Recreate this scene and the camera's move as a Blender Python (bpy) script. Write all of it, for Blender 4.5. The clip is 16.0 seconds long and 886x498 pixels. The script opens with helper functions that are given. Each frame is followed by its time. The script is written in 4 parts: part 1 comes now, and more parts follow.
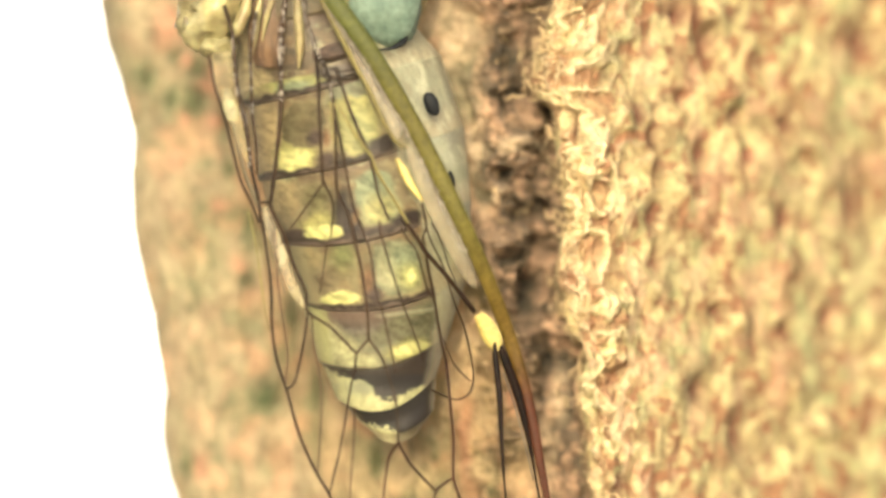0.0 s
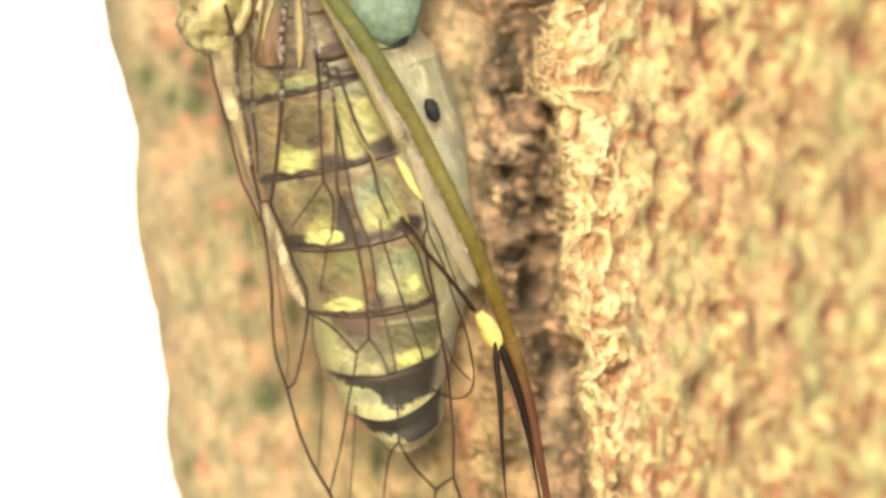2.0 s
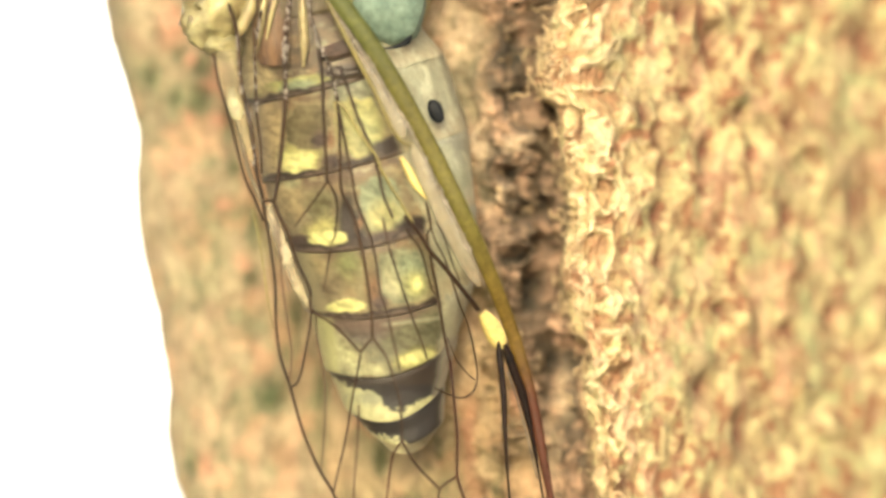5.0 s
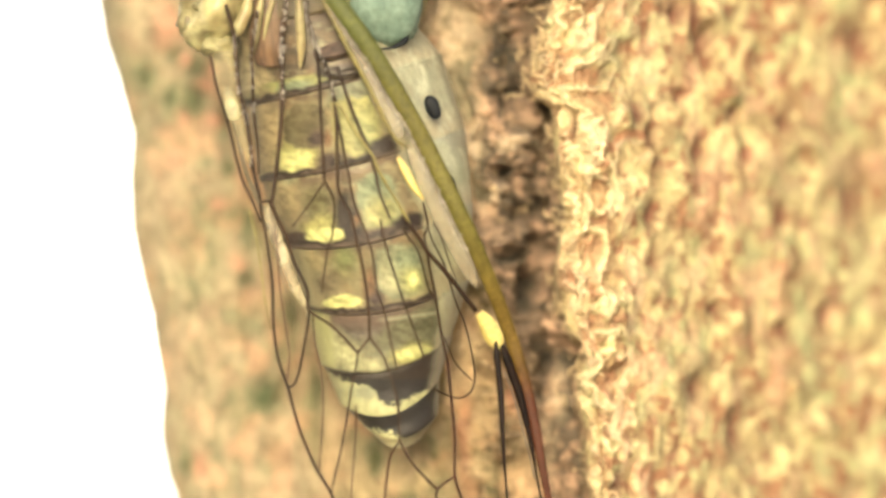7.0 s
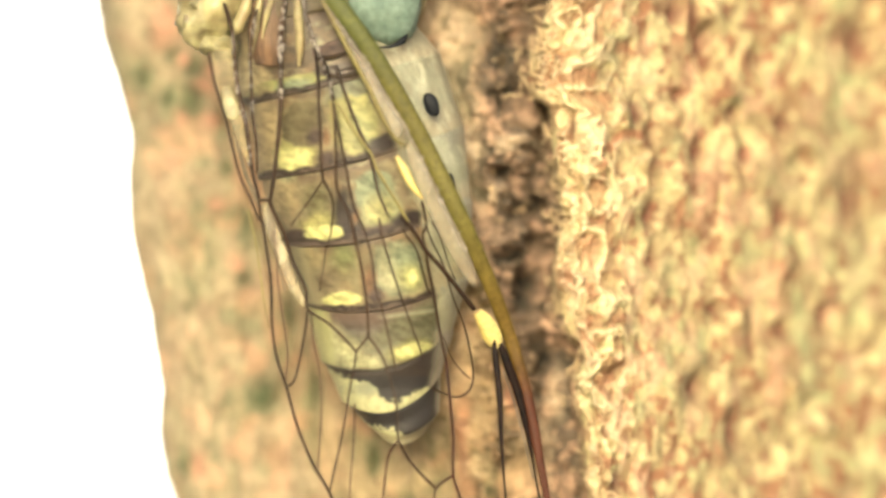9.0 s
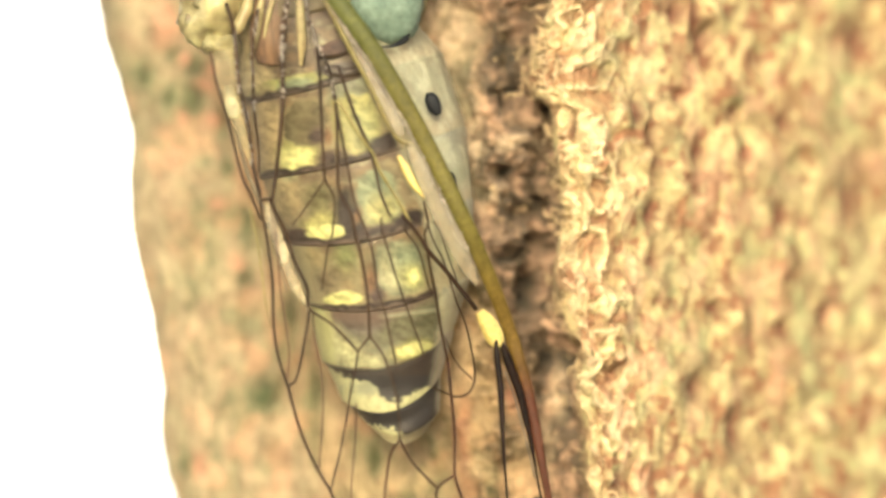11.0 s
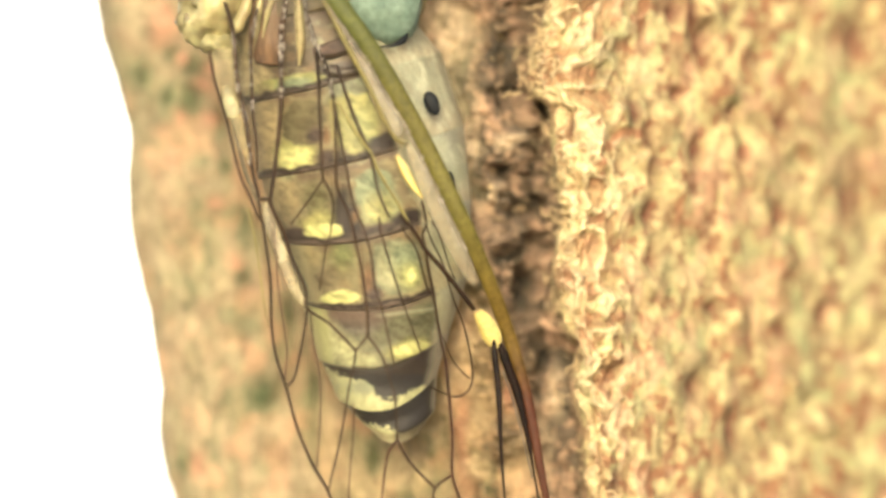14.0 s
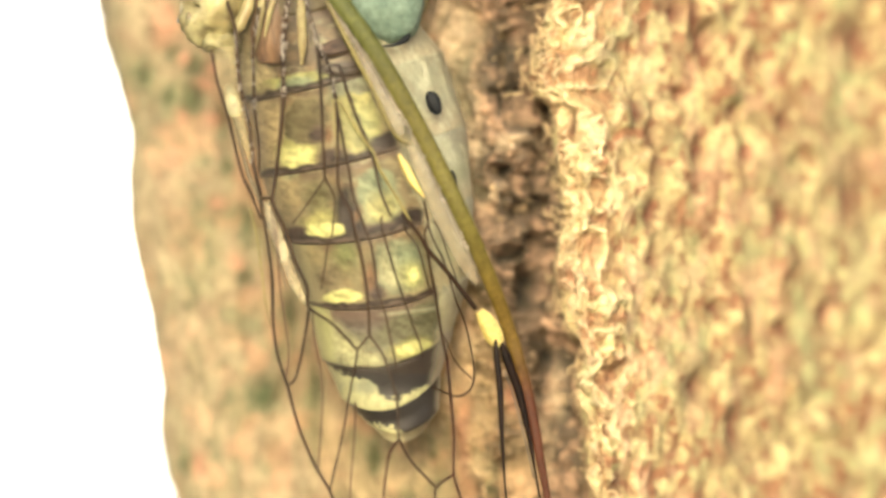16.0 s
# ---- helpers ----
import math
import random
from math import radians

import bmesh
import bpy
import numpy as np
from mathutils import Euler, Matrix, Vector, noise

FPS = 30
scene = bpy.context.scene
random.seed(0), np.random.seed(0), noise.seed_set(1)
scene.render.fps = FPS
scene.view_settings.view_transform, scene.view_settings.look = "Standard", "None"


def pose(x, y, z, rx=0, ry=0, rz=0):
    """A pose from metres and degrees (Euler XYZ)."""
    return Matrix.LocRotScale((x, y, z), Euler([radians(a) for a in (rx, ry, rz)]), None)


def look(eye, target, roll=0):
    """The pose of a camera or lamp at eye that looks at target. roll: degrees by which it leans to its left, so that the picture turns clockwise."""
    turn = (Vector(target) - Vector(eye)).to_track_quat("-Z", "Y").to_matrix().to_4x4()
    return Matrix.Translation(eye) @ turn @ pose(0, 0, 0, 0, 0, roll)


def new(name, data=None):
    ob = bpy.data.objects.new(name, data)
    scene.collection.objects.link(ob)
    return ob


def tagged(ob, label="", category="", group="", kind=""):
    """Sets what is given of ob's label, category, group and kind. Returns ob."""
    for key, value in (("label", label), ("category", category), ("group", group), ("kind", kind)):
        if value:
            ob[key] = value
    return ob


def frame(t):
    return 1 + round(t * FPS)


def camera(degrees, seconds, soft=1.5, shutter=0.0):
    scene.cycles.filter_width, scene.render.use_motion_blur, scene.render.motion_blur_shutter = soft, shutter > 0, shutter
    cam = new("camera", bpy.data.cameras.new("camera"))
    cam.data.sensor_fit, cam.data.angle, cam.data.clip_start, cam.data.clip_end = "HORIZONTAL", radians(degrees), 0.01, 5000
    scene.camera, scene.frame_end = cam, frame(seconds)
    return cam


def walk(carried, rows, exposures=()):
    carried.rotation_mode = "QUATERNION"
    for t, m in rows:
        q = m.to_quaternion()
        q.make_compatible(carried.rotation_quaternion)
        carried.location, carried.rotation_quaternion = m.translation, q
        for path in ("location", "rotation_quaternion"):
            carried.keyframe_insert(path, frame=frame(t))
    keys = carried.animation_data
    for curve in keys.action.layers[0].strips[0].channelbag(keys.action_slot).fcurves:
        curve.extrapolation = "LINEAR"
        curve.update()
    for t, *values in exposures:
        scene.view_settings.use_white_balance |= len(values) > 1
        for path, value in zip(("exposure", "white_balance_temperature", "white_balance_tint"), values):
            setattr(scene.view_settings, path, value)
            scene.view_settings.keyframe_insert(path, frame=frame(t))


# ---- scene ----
# ---- camera ----
# millimetre plan: u to the right, v up, h out of the bark towards the camera
MM = 0.001
HEIGHT = 1.5
DISTANCE = 0.22403
cam = camera(10.0, 16.0, soft=3.0)
cam.data.dof.use_dof = True
cam.data.dof.focus_distance = DISTANCE - 6.1 * MM
cam.data.dof.aperture_fstop = 17.5

# a standing camera that shakes a little: seconds, pitch, turn and lean in degrees, step back in mm
SWAY = [
    (0, -0.0000, 0.0000, -0.000, -0.00),
    (0.5, -0.0014, 0.0037, -0.016, 0.05),
    (1, -0.0040, 0.0080, -0.025, 0.06),
    (1.5, -0.0041, 0.0107, -0.039, 0.04),
    (2, -0.0056, 0.0152, -0.020, 0.03),
    (2.5, -0.0067, 0.0191, -0.002, -0.04),
    (3, -0.0081, 0.0283, 0.014, -0.01),
    (3.5, -0.0139, 0.0405, 0.013, -0.04),
    (4, -0.0138, 0.0517, -0.029, 0.06),
    (6.5, -0.0148, 0.0358, -0.001, 0.13),
    (7, -0.0146, -0.0111, -0.028, 0.24),
    (7.5, -0.0145, 0.0023, -0.003, 0.10),
    (8, -0.0143, -0.0094, -0.049, 0.20),
    (8.5, -0.0145, -0.0229, -0.041, 0.24),
    (9, -0.0144, -0.0318, -0.040, 0.18),
    (11.5, -0.0215, -0.0151, -0.046, 0.01),
    (12, -0.0220, 0.0161, -0.009, 0.04),
    (12.5, -0.0232, -0.0125, -0.049, 0.18),
    (13, -0.0264, -0.0484, -0.066, 0.23),
    (13.5, -0.0287, -0.0566, -0.093, 0.15),
    (14, -0.0287, -0.0424, -0.085, 0.04),
    (14.5, -0.0282, -0.0666, -0.093, 0.23),
    (15, -0.0262, -0.0460, -0.082, 0.25),
    (15.5, -0.0294, -0.0301, -0.108, 0.10),
    (16, -0.0295, -0.0227, -0.076, 0.05),
]


def sway_pose(pitch, turn, lean, back):
    eye = Vector((0.0, -DISTANCE - back * MM, HEIGHT))
    ahead = Vector((-math.tan(radians(turn)), 1.0, math.tan(radians(pitch))))
    return look(eye, eye + ahead, lean)


walk(cam, [(t, sway_pose(*row)) for t, *row in SWAY], exposures=[(0.0, 0.44), (4.0, 0.44), (7.0, 0.47), (9.0, 0.48), (13.0, 0.45), (16.0, 0.45)])

# ---- light ----
SUN_TURN, SUN_RISE = -5.0, 17.0
world = bpy.data.worlds.new("world")
scene.world = world
world.use_nodes = True
sky = world.node_tree.nodes.new("ShaderNodeTexSky")
sky.sky_type = "NISHITA"
sky.sun_disc = False
sky.air_density, sky.dust_density, sky.ozone_density = 0.6, 5.0, 0.3
sky.sun_elevation = radians(SUN_RISE)
sky.sun_rotation = radians(180 - SUN_TURN)
backing = world.node_tree.nodes["Background"]
backing.inputs["Strength"].default_value = 0.195
world.node_tree.links.new(sky.outputs[0], backing.inputs["Color"])

sun = new("sun", bpy.data.lights.new("sun", "SUN"))
sun.data.energy = 1.83
sun.data.angle = radians(20.0)
sun.data.color = (0.925, 1.0, 0.73)
a, e = radians(SUN_TURN), radians(SUN_RISE)
sun_way = Vector((math.sin(a) * math.cos(e), -math.cos(a) * math.cos(e), math.sin(e)))
sun.matrix_world = look(sun_way * 10, (0, 0, 0))


# ---- materials ----
def surface(name, colour, rough=0.6, metal=0.0, spread=0.25, size=900.0, bump=0.15, coat=0.0, second=None, fine=6000.0, attribute="", stretch=1.0, subsurface=0.0, seethrough=0.0, gloss=0.5, speckle=0.6):
    """A procedural surface: two scales of colour noise, fine relief, gloss that varies."""
    m = bpy.data.materials.new(name)
    m.use_nodes = True
    nodes, links = m.node_tree.nodes, m.node_tree.links
    b = nodes["Principled BSDF"]
    place = nodes.new("ShaderNodeTexCoord")
    squeeze = nodes.new("ShaderNodeMapping")
    squeeze.inputs["Scale"].default_value = (1, 1, stretch)
    links.new(place.outputs["Object"], squeeze.inputs["Vector"])
    large, small = nodes.new("ShaderNodeTexNoise"), nodes.new("ShaderNodeTexNoise")
    for n, s, d in ((large, size, 4), (small, fine, 6)):
        n.inputs["Scale"].default_value = s
        n.inputs["Detail"].default_value = d
        links.new(squeeze.outputs[0], n.inputs["Vector"])
    ramp = nodes.new("ShaderNodeMapRange")
    ramp.inputs["From Min"].default_value, ramp.inputs["From Max"].default_value = 0.32, 0.68
    links.new(large.outputs["Fac"], ramp.inputs["Value"])
    mix = nodes.new("ShaderNodeMix")
    mix.data_type = "RGBA"
    links.new(ramp.outputs[0], mix.inputs["Factor"])
    if attribute:
        pigment = nodes.new("ShaderNodeAttribute")
        pigment.attribute_name = attribute
        dim = nodes.new("ShaderNodeHueSaturation")
        dim.inputs["Value"].default_value = 1.0 - spread
        links.new(pigment.outputs["Color"], dim.inputs["Color"])
        links.new(dim.outputs[0], mix.inputs["A"])
        links.new(pigment.outputs["Color"], mix.inputs["B"])
    else:
        other = second or tuple(c * (1 - spread) for c in colour)
        mix.inputs["A"].default_value = (*colour, 1)
        mix.inputs["B"].default_value = (*other, 1)
    grain = nodes.new("ShaderNodeMix")
    grain.data_type, grain.blend_type = "RGBA", "MULTIPLY"
    grain.inputs["Factor"].default_value = speckle
    links.new(mix.outputs["Result"], grain.inputs["A"])
    lift = nodes.new("ShaderNodeMapRange")
    lift.inputs["From Min"].default_value, lift.inputs["From Max"].default_value = 0.3, 0.7
    lift.inputs["To Min"].default_value, lift.inputs["To Max"].default_value = 0.6, 1.36
    links.new(small.outputs["Fac"], lift.inputs["Value"])
    links.new(lift.outputs[0], grain.inputs["B"])
    links.new(grain.outputs["Result"], b.inputs["Base Color"])
    wear = nodes.new("ShaderNodeMapRange")
    wear.inputs["To Min"].default_value, wear.inputs["To Max"].default_value = max(rough - 0.12, 0.05), min(rough + 0.12, 1)
    links.new(small.outputs["Fac"], wear.inputs["Value"])
    links.new(wear.outputs[0], b.inputs["Roughness"])
    b.inputs["Metallic"].default_value = metal
    b.inputs["Specular IOR Level"].default_value = gloss
    b.inputs["Coat Weight"].default_value = coat
    b.inputs["Coat Roughness"].default_value = 0.2
    if subsurface:
        b.inputs["Subsurface Weight"].default_value = subsurface
        b.inputs["Subsurface Scale"].default_value = 0.0006
        b.inputs["Subsurface Radius"].default_value = (1.0, 0.6, 0.3)
    if bump:
        relief = nodes.new("ShaderNodeBump")
        relief.inputs["Strength"].default_value = bump
        relief.inputs["Distance"].default_value = 0.0001
        links.new(small.outputs["Fac"], relief.inputs["Height"])
        links.new(relief.outputs[0], b.inputs["Normal"])
    if seethrough:
        clear, share = nodes.new("ShaderNodeBsdfTransparent"), nodes.new("ShaderNodeMixShader")
        share.inputs[0].default_value = seethrough
        links.new(b.outputs[0], share.inputs[1])
        links.new(clear.outputs[0], share.inputs[2])
        links.new(share.outputs[0], nodes["Material Output"].inputs["Surface"])
    return m


def glow(name, colour, strength):
    m = bpy.data.materials.new(name)
    m.use_nodes = True
    b = m.node_tree.nodes["Principled BSDF"]
    b.inputs["Base Color"].default_value = (*colour, 1)
    b.inputs["Emission Color"].default_value = (*colour, 1)
    b.inputs["Emission Strength"].default_value = strength
    return m


M_BARK = surface("weathered_bark", (0.5, 0.4, 0.3), rough=0.92, attribute="pigment", spread=0.35, size=1300, fine=3800, bump=0.9, stretch=0.7)
M_PLATE = surface("sunlit_fibrous_bark", (0.5, 0.4, 0.3), rough=0.9, attribute="pigment", spread=0.25, size=1500, fine=4500, bump=0.8, stretch=0.7)
M_FIBRE = surface("bark_fibre", (0.72, 0.56, 0.31), rough=0.85, second=(0.52, 0.35, 0.18), size=600, fine=5000, bump=0.4)
M_CRUMB = surface("tan_bark_crumb", (0.38, 0.265, 0.15), rough=0.9, second=(0.13, 0.09, 0.055), size=1500, fine=5000, bump=0.6)
M_CRUST = surface("dark_bark_crust", (0.13, 0.10, 0.06), rough=0.9, second=(0.24, 0.15, 0.08), size=1500, fine=5000, bump=0.6)
M_SOIL = surface("soil", (0.16, 0.12, 0.08), rough=0.95, second=(0.10, 0.12, 0.05), size=3.0, fine=40.0, bump=0.5)
M_HAZE = glow("bright_haze", (1.0, 1.0, 1.0), 1.6)
M_BODY = surface("segment_cuticle", (0.4, 0.3, 0.1), rough=0.42, attribute="pigment", spread=0.18, size=1400, fine=6000, bump=0.35, coat=0.05, gloss=0.35, speckle=0.28)
M_THORAX = surface("olive_thorax", (0.42, 0.36, 0.14), rough=0.45, second=(0.16, 0.14, 0.06), size=1100, fine=6000, bump=0.3, coat=0.3, subsurface=0.1)
M_LOBE = surface("waxy_yellow_lobe", (0.56, 0.50, 0.26), rough=0.4, second=(0.15, 0.115, 0.055), size=1250, fine=5000, bump=0.8, coat=0.3, subsurface=0.15)
M_RIDGE = surface("pale_yellow_ridge", (0.43, 0.38, 0.19), rough=0.45, second=(0.26, 0.19, 0.10), spread=0.5, size=1500, bump=0.2, coat=0.3)
M_BROWN = surface("brown_cuticle", (0.23, 0.13, 0.07), rough=0.5, second=(0.075, 0.042, 0.032), size=2600, bump=0.4, coat=0.1, stretch=0.3)
M_DUSK = surface("purplish_cuticle", (0.095, 0.055, 0.045), rough=0.5, second=(0.03, 0.018, 0.018), size=2200, bump=0.7, stretch=2.5)
M_COVER = surface("blue_green_plate", (0.215, 0.29, 0.22), rough=0.7, second=(0.13, 0.19, 0.145), size=1500, fine=4000, bump=0.8)
M_SPOT = surface("black_spiracle", (0.012, 0.013, 0.015), rough=0.6, spread=0.3, bump=0.3, gloss=0.22)
M_COSTA = surface("olive_wing_edge", (0.26, 0.22, 0.03), rough=0.5, attribute="pigment", spread=0.3, size=900, fine=4000, bump=0.3, gloss=0.22)
M_VEIN = surface("dark_brown_vein", (0.024, 0.014, 0.009), rough=0.5, second=(0.048, 0.024, 0.012), size=500, gloss=0.2, bump=0.15, coat=0.0)
M_STALK = surface("black_brown_vein", (0.009, 0.007, 0.006), rough=0.5, second=(0.026, 0.012, 0.008), size=500, gloss=0.1, bump=0.15)
M_VEIN_RED = surface("reddish_vein", gloss=0.2, colour=(0.07, 0.018, 0.010), rough=0.5, second=(0.03, 0.012, 0.008), size=500, bump=0.15)
M_VEIN_OLIVE = surface("olive_vein", (0.24, 0.20, 0.05), rough=0.4, second=(0.12, 0.09, 0.03), size=500, bump=0.15, coat=0.2)
M_VEIN_THIN = surface("thin_brown_vein", (0.12, 0.07, 0.042), rough=0.5, second=(0.07, 0.04, 0.025), size=500, gloss=0.2, bump=0.15)
M_VEIN_PALE = surface("pale_vein", (0.20, 0.165, 0.11), rough=0.5, second=(0.10, 0.075, 0.05), size=900, bump=0.2)
M_BEAD = surface("white_bristle", (0.46, 0.40, 0.33), rough=0.6, spread=0.5, bump=0.2)
M_CELL = surface("milky_wing_strip", (0.60, 0.52, 0.39), rough=0.5, second=(0.34, 0.27, 0.18), size=1600, fine=4000, bump=0.3, seethrough=0.72)
M_CREAM = surface("cream_wing_base", (0.34, 0.305, 0.155), rough=0.5, second=(0.20, 0.165, 0.09), size=1100, bump=0.25)
M_STRIP = surface("milky_green_strip", (0.60, 0.52, 0.33), rough=0.45, second=(0.15, 0.105, 0.06), size=2200, fine=3500, bump=0.4, seethrough=0.5, stretch=0.35)
M_BASE = surface("yellow_wing_base", (0.60, 0.51, 0.28), rough=0.55, second=(0.17, 0.12, 0.062), size=2300, fine=3600, bump=0.8, seethrough=0.7, stretch=0.4)
M_MOTTLE = surface("olive_brown_spot", (0.15, 0.10, 0.05), rough=0.5, second=(0.20, 0.19, 0.08), size=1500, bump=0.25)
M_YELLOW = surface("yellow_node", (0.68, 0.55, 0.17), rough=0.5, second=(0.52, 0.41, 0.15), size=1500, bump=0.2, coat=0.2)


def membrane_material(name, tint, clear):
    """Thin clear wing film: mostly see-through, with a sheen that varies in streaks."""
    m = bpy.data.materials.new(name)
    m.use_nodes = True
    nodes, links = m.node_tree.nodes, m.node_tree.links
    b = nodes["Principled BSDF"]
    b.inputs["Base Color"].default_value = (0.05, 0.04, 0.03, 1)
    b.inputs["Roughness"].default_value = 0.3
    glass = nodes.new("ShaderNodeBsdfTransparent")
    glass.inputs["Color"].default_value = (*tint, 1)
    wave = nodes.new("ShaderNodeTexNoise")
    wave.inputs["Scale"].default_value = 420
    wave.inputs["Detail"].default_value = 3
    place = nodes.new("ShaderNodeTexCoord")
    links.new(place.outputs["Object"], wave.inputs["Vector"])
    amount = nodes.new("ShaderNodeMapRange")
    amount.inputs["From Min"].default_value, amount.inputs["From Max"].default_value = 0.35, 0.7
    amount.inputs["To Min"].default_value, amount.inputs["To Max"].default_value = clear, clear - 0.03
    links.new(wave.outputs["Fac"], amount.inputs["Value"])
    relief = nodes.new("ShaderNodeBump")
    relief.inputs["Strength"].default_value = 0.25
    relief.inputs["Distance"].default_value = 0.0002
    links.new(wave.outputs["Fac"], relief.inputs["Height"])
    links.new(relief.outputs[0], b.inputs["Normal"])
    share = nodes.new("ShaderNodeMixShader")
    links.new(amount.outputs[0], share.inputs[0])
    links.new(b.outputs[0], share.inputs[1])
    links.new(glass.outputs[0], share.inputs[2])
    links.new(share.outputs[0], nodes["Material Output"].inputs["Surface"])
    return m


M_FILM = membrane_material("clear_wing_film", (0.985, 0.975, 0.94), 0.985)


# ---- builders ----
def at(u, v, h):
    return Vector((u * MM, -h * MM, HEIGHT + v * MM))


def smooth(x, lo, hi):
    t = np.clip((np.asarray(x, float) - lo) / (hi - lo), 0, 1)
    return t * t * (3 - 2 * t)


def lattice(ix, iy, seed):
    n = (ix.astype(np.int64) * 374761393 + iy.astype(np.int64) * 668265263 + seed * 982451653) & 0x7FFFFFFF
    n = ((n ^ (n >> 13)) * 1274126177) & 0x7FFFFFFF
    return ((n ^ (n >> 16)) & 0xFFFF) / 65535.0


def value_noise(x, y, seed):
    ix, iy = np.floor(x), np.floor(y)
    fx, fy = x - ix, y - iy
    fx, fy = fx * fx * fx * (fx * (fx * 6 - 15) + 10), fy * fy * fy * (fy * (fy * 6 - 15) + 10)
    a, b = lattice(ix, iy, seed), lattice(ix + 1, iy, seed)
    c, d = lattice(ix, iy + 1, seed), lattice(ix + 1, iy + 1, seed)
    return (a + (b - a) * fx) * (1 - fy) + (c + (d - c) * fx) * fy - 0.5


def rough_field(x, y, seed, octaves=4, gain=0.5):
    total, amp = 0.0, 1.0
    for k in range(octaves):
        ca, sa = math.cos(k * 1.1), math.sin(k * 1.1)
        total = total + amp * value_noise((x * ca - y * sa) * 2 ** k + 13.7 * k, (x * sa + y * ca) * 2 ** k + 7.1 * k, seed + k)
        amp *= gain
    return total


def glide(points, steps):
    """Smooth curve through the points."""
    p = [Vector(q) for q in points]
    p = [p[0] * 2 - p[1], *p, p[-1] * 2 - p[-2]]
    out = []
    for i in range(1, len(p) - 2):
        for k in range(steps):
            t = k / steps
            out.append(0.5 * (2 * p[i] + (p[i + 1] - p[i - 1]) * t + (2 * p[i - 1] - 5 * p[i] + 4 * p[i + 1] - p[i + 2]) * t * t
                              + (3 * p[i] - p[i - 1] - 3 * p[i + 1] + p[i + 2]) * t ** 3))
    out.append(p[-2])
    return out


def tube(bm, points, radii, sides=7, flat=1.0):
    """A swept tube with closed ends; radii run along the points (interpolated)."""
    n = len(points)
    rings = []
    for i, q in enumerate(points):
        along = (points[min(i + 1, n - 1)] - points[max(i - 1, 0)]).normalized()
        side = along.cross(Vector((0, -1, 0)))
        side = side.normalized() if side.length > 1e-6 else Vector((1, 0, 0))
        up = side.cross(along)
        r = float(np.interp(i / max(n - 1, 1), np.linspace(0, 1, len(radii)), radii))
        rings.append([bm.verts.new(q + (side * math.cos(k * math.tau / sides) + up * math.sin(k * math.tau / sides) * flat) * r) for k in range(sides)])
    for a, b in zip(rings, rings[1:]):
        for k in range(sides):
            bm.faces.new((a[k], a[(k + 1) % sides], b[(k + 1) % sides], b[k]))
    bm.faces.new(rings[0][::-1])
    bm.faces.new(rings[-1])


def blob(bm, centre, axes, turn=0.0, wobble=0.06, seed=0, rings=18, sides=26):
    """An uneven rounded lump; axes in mm along u, h, v; turn in the plane of the bark."""
    c, s = math.cos(radians(turn)), math.sin(radians(turn))
    rows = []
    for i in range(1, rings):
        a = math.pi * i / rings
        row = []
        for k in range(sides):
            b = math.tau * k / sides
            d = Vector((math.sin(a) * math.cos(b), math.sin(a) * math.sin(b), math.cos(a)))
            g = 1 + wobble * 2 * noise.noise(d * 1.7 + Vector((seed, seed * 2, 0))) + wobble * noise.noise(d * 4 + Vector((seed, 0, 3)))
            u, h, v = d.x * axes[0] * g, d.y * axes[1] * g, d.z * axes[2] * g
            row.append(bm.verts.new(centre + Vector((u * c - v * s, -h, u * s + v * c)) * MM))
        rows.append(row)
    ends = []
    for z in (1, -1):
        v = z * axes[2]
        ends.append(bm.verts.new(centre + Vector((-v * s, 0, v * c)) * MM))
    for a, b in zip(rows, rows[1:]):
        for k in range(sides):
            bm.faces.new((a[k], b[k], b[(k + 1) % sides], a[(k + 1) % sides]))
    for k in range(sides):
        bm.faces.new((ends[0], rows[0][k], rows[0][(k + 1) % sides]))
        bm.faces.new((ends[1], rows[-1][(k + 1) % sides], rows[-1][k]))


def part(name, bm, material, parent, label=""):
    """Links a bmesh, drawn in world coordinates, as one mesh under its thing."""
    me = bpy.data.meshes.new(name)
    bmesh.ops.recalc_face_normals(bm, faces=bm.faces)
    shift = parent_place(parent)
    bmesh.ops.translate(bm, verts=bm.verts, vec=-shift)
    bm.to_mesh(me)
    bm.free()
    me.materials.append(material)
    me.shade_smooth()
    ob = new(name, me)
    ob.parent = parent
    if label:
        tagged(ob, label)
    return ob


def parent_place(ob):
    place = Vector()
    while ob:
        place += ob.location
        ob = ob.parent
    return place


def sheet(name, verts, faces, material, parent, label="", pigment=None):
    """Links a mesh of plain arrays, in world coordinates, under its thing."""
    me = bpy.data.meshes.new(name)
    shift = parent_place(parent)
    me.from_pydata((np.asarray(verts) - np.array(shift)).tolist(), [], faces)
    if pigment is not None:
        layer = me.color_attributes.new("pigment", "FLOAT_COLOR", "POINT")
        layer.data.foreach_set("color", np.c_[np.clip(pigment, 0, 1), np.ones(len(pigment))].astype(np.float32).ravel())
    me.materials.append(material)
    me.shade_smooth()
    ob = new(name, me)
    ob.parent = parent
    if label:
        tagged(ob, label)
    return ob


